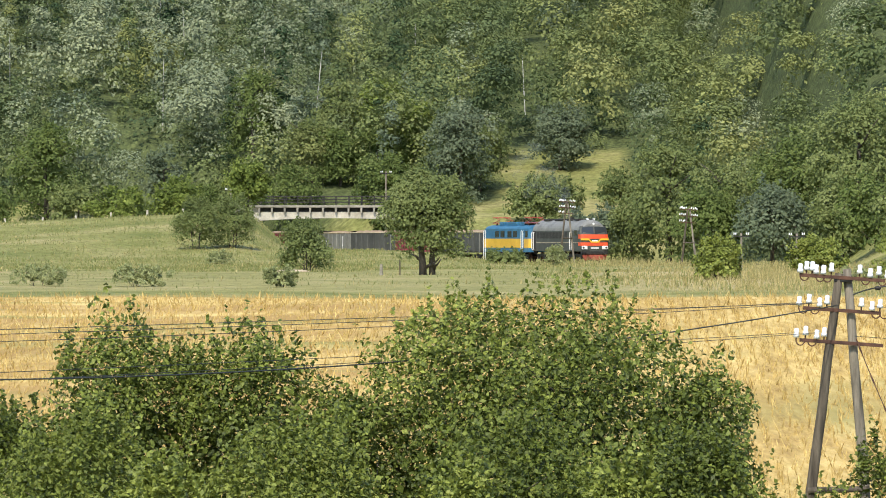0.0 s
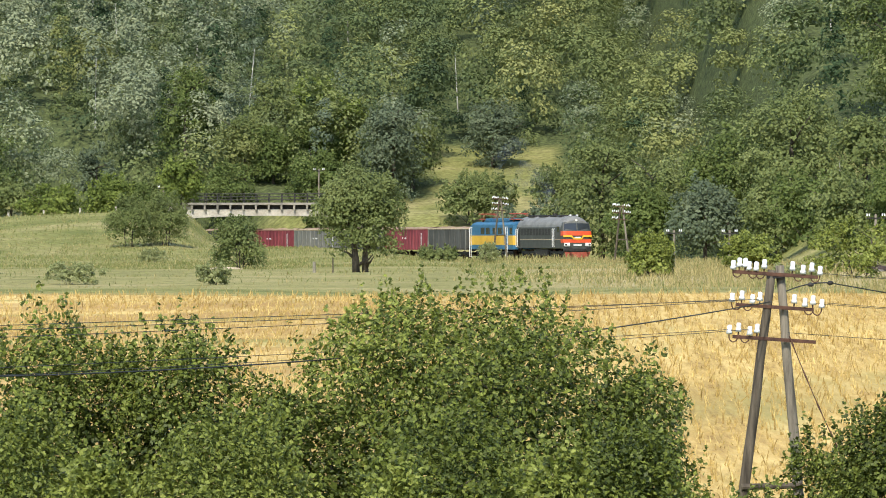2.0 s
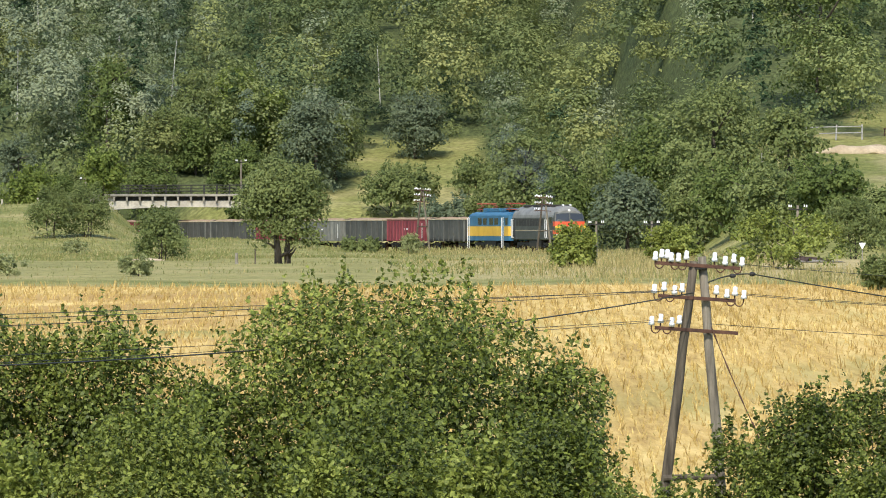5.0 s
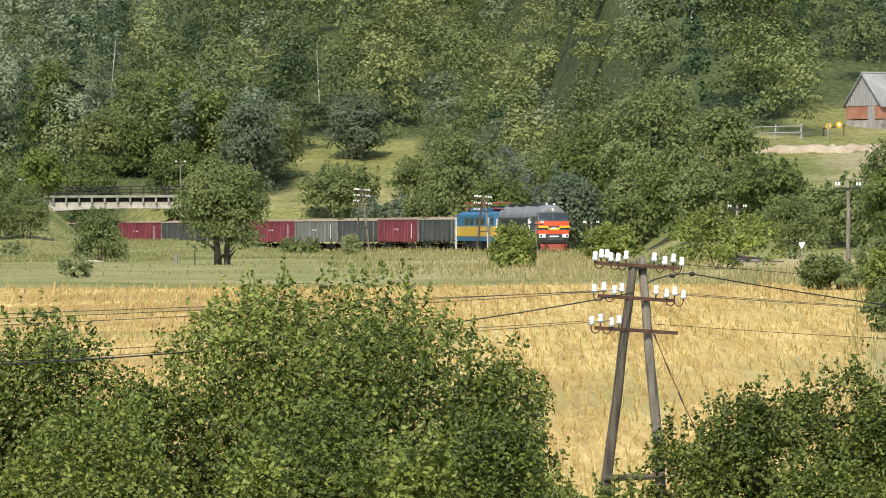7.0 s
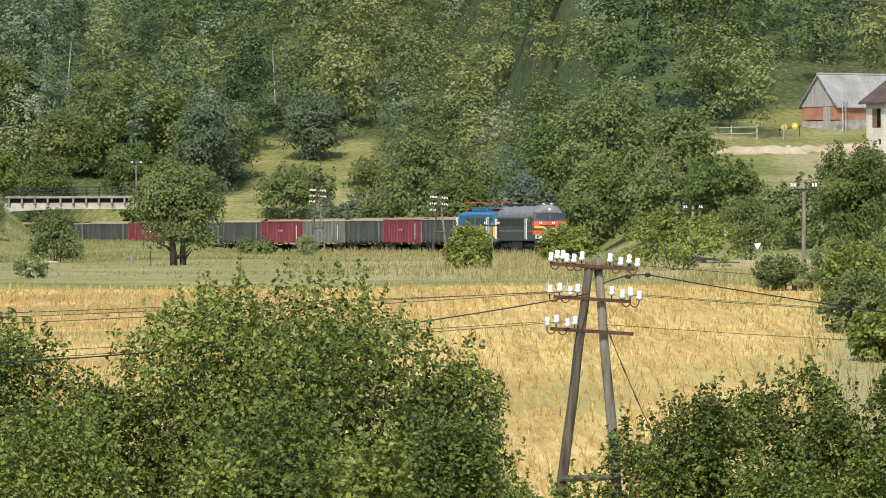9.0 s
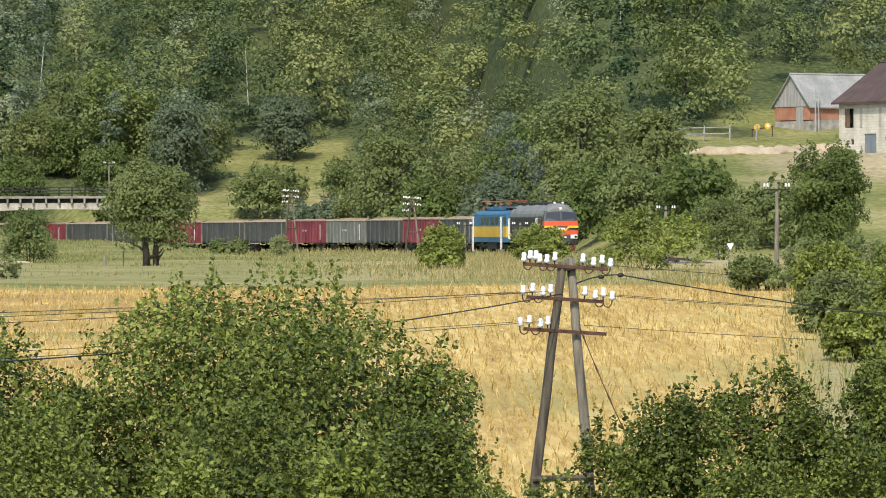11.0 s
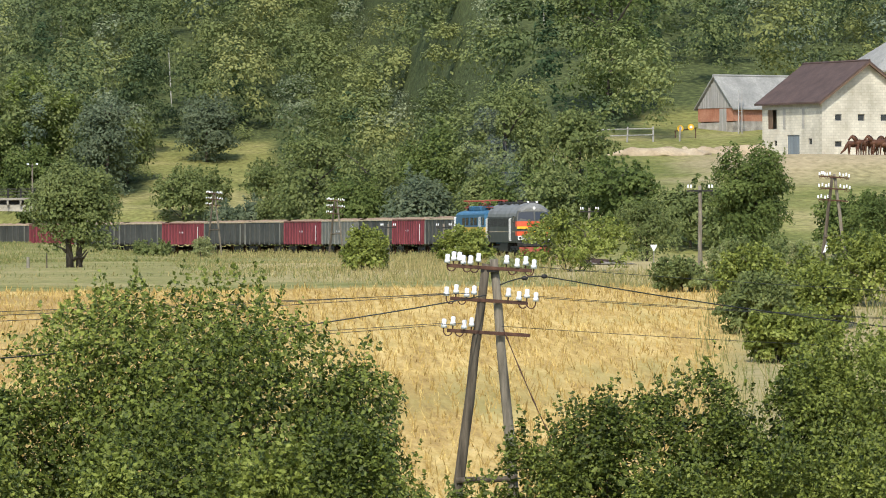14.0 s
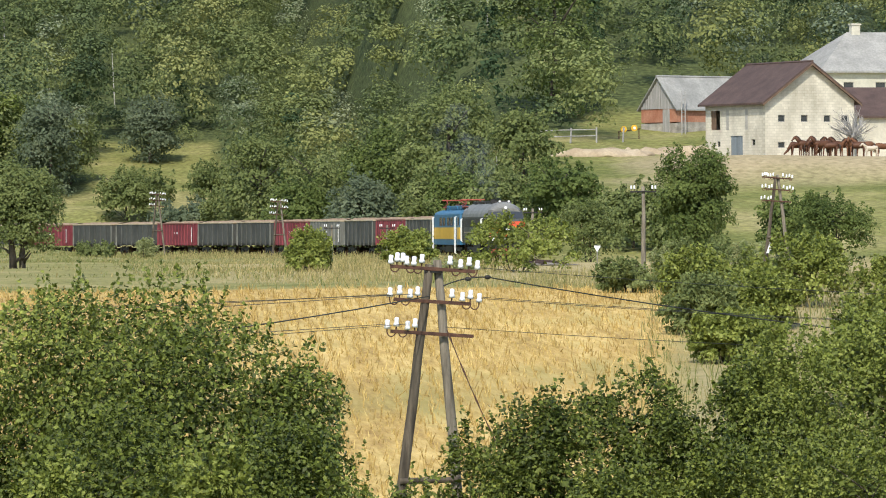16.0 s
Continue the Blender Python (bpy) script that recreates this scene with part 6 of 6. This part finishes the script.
def wagon(paint, rim, ribs, label, stained, rr):
    """An open four-axle wagon with ribbed sides and a heaped load."""
    ob = new("open_wagon")
    for s in (-1, 1):
        b = bmesh.new()
        box(b, s * 1.36, s * 1.42, -6.3, 6.3, 1.2, 3.12)
        part("side_wall", b, paint, ob)
        b = bmesh.new()
        box(b, -1.355, 1.355, s * 6.22, s * 6.28, 1.2, 3.12)
        part("end_wall", b, paint, ob)
    b = bmesh.new()
    box(b, -1.42, 1.42, -6.35, 6.35, 1.0, 1.2, 0.02)
    part("underframe", b, STEEL_DARK if stained else paint, ob)
    for i in range(ribs):
        y = -6.15 + 12.3 * i / (ribs - 1)
        for s in (-1, 1):
            b = bmesh.new()
            v = [b.verts.new(p) for p in ((s * 1.42, y - 0.1, 0.95), (s * 1.42, y + 0.1, 0.95), (s * 1.53, y + 0.055, 1.05), (s * 1.53, y - 0.055, 1.05),
                                          (s * 1.42, y - 0.08, 3.08), (s * 1.42, y + 0.08, 3.08), (s * 1.5, y + 0.05, 3.05), (s * 1.5, y - 0.05, 3.05))]
            for f in ((0, 1, 2, 3), (4, 5, 6, 7), (0, 1, 5, 4), (1, 2, 6, 5), (2, 3, 7, 6), (3, 0, 4, 7)):
                b.faces.new([v[k] for k in f])
            bmesh.ops.recalc_face_normals(b, faces=b.faces[:])
            part("rib", b, paint if not (i in (0, ribs - 1)) else (PALE_WAGON if stained else paint), ob)
            if stained and i % 2:
                b = bmesh.new()
                prism(b, [(-0.0, 0), (0.22, 0), (0.11, 0.55)], 0, 0.02)
                w = part("lower_bracket", b, PALE_WAGON, ob, "pale chafed bracket")
                w.matrix_basis = Matrix.Translation((s * 1.55, y, 0.95)) @ Matrix.Rotation(radians(90 * s), 4, "Z")
    b = bmesh.new()
    for s in (-1, 1):
        box(b, s * 1.32, s * 1.47, -6.35, 6.35, 3.12, 3.24, 0.02)
        box(b, -1.31, 1.31, s * 6.2, s * 6.33, 3.12, 3.24, 0.02)
    part("top_rim", b, rim, ob, "pale worn top rim")
    b = bmesh.new()
    nx, ny = 5, 22
    g = [[b.verts.new((-1.35 + 2.7 * i / nx, -6.2 + 12.4 * j / ny, 3.08 + 0.3 * math.sin(math.pi * i / nx) + rr.uniform(-0.06, 0.08))) for i in range(nx + 1)] for j in range(ny + 1)]
    for j in range(ny):
        for i in range(nx):
            b.faces.new((g[j][i], g[j][i + 1], g[j + 1][i + 1], g[j + 1][i]))
    part("load", b, LOAD, ob, "heaped brown load")
    if not stained:
        for s in (-1, 1):
            for k, (y, w) in enumerate(((-0.6, 0.5), (0.2, 0.6))):
                b = bmesh.new()
                box(b, s * 1.42, s * 1.43, y, y + w, 2.15, 2.3)
                part("marking_bar", b, WHITE, ob, "small white marking bar")
            b = bmesh.new()
            box(b, s * 1.53, s * 1.56, 5.75, 5.85, 1.3, 2.8)
            part("hand_bar", b, WHITE, ob)
    buffers(ob, 6.35, 1)
    buffers(ob, -6.35, -1)
    for y in (-4.5, 4.5):
        bogie(ob, y, (-0.9, 0.9), 0.45, SMALL_WHEEL)
    return tagged(ob, label, "wagon", "wagons of the freight train")


def build_train():
    rr = random.Random(4)
    s = 0.0
    for ob, ln in (diesel(), electric()):
        FLEET.append((ob, s - ln / 2))
        s -= ln
    proto = {"G": (GREY_WAGON, RIM, 8, "sooty grey open freight wagon with brown load", True), "R": (RED_WAGON, RIM_RED, 13, "faded red open freight wagon with ribbed sides", False),
             "L": (PALE_WAGON, RIM, 11, "worn pale grey open freight wagon with ribbed sides", False)}
    for k in "GRGLRGGRGGRGLRGGRGGRGG":
        FLEET.append((wagon(*proto[k], rr), s - 7.02))
        s -= 14.04


build_train()


# ---- smoke ----
def build_smoke():
    m = bpy.data.materials.new("diesel_smoke")
    m.use_nodes = True
    n, l = m.node_tree.nodes, m.node_tree.links
    tr, df, mx = n.new("ShaderNodeBsdfTransparent"), n["Principled BSDF"], n.new("ShaderNodeMixShader")
    df.inputs["Base Color"].default_value, df.inputs["Roughness"].default_value, df.inputs["Specular IOR Level"].default_value = (0.13, 0.155, 0.19, 1), 1.0, 0.0
    mx.inputs[0].default_value = 0.075
    l.new(tr.outputs[0], mx.inputs[1])
    l.new(df.outputs[0], mx.inputs[2])
    l.new(mx.outputs[0], n["Material Output"].inputs[0])
    rng = np.random.default_rng(8)
    ob = tagged(new("smoke_plume"), "thin dark diesel smoke drifting above the locomotive", "smoke")
    # y back along the train, up from the exhaust
    for k, (x, y, z, r, cnt) in enumerate(((0.0, 1.0, 5.0, 0.5, 20), (0.3, 0.6, 5.9, 0.8, 22), (0.7, 0.0, 6.9, 1.1, 22), (1.2, -1.4, 8.0, 1.4, 20), (1.8, -4.0, 9.2, 1.8, 16), (2.6, -8.0, 10.4, 2.3, 13))):
        c = rng.normal(size=(cnt, 3)) * r * np.array([0.62, 0.9, 0.55]) + np.array([x, y, z])
        a = rng.uniform(0.25, 0.5, cnt) * r
        t = rng.normal(size=(cnt, 3))
        t /= np.linalg.norm(t, axis=1, keepdims=True)
        u = np.cross(t, rng.normal(size=(cnt, 3)))
        u /= np.linalg.norm(u, axis=1, keepdims=True)
        ang = np.arange(8) * math.pi / 4
        p = c[:, None] + (t[:, None] * np.cos(ang)[None, :, None] + u[:, None] * np.sin(ang)[None, :, None]) * a[:, None, None]
        q = new("puff", mesh_of("puff", p.reshape(-1, 3), np.arange(cnt * 8).reshape(-1, 8), m))
        q.parent = ob
        tagged(q, kind="stuff")
    return ob


SMOKE = build_smoke()


def motions():
    """The train rolls along the curve at a steady pace, its wheels turning; the smoke goes with it."""
    for ob, back in FLEET:
        rows = []
        for i in range(33):
            x, y, z, h = track(SPEED * i * 0.5 + back)
            rows.append((i * 0.5, pose(x, y, z, 0, 0, math.degrees(h) + 180)))
        walk(ob, rows)
    rows = []
    for i in range(33):
        x, y, z, h = track(SPEED * i * 0.5 - 8.775)
        rows.append((i * 0.5, pose(x, y, z + 0.12 * math.sin(i * 0.9), 0, 0, math.degrees(h) + 180 + 1.5 * math.sin(i * 0.6))))
    walk(SMOKE, rows)
    for w, y, r in WHEELS:
        turn = math.degrees(SPEED / r)
        walk(w, [(i / 15, pose(0, y, r, -turn * i / 15)) for i in range(241)])


motions()
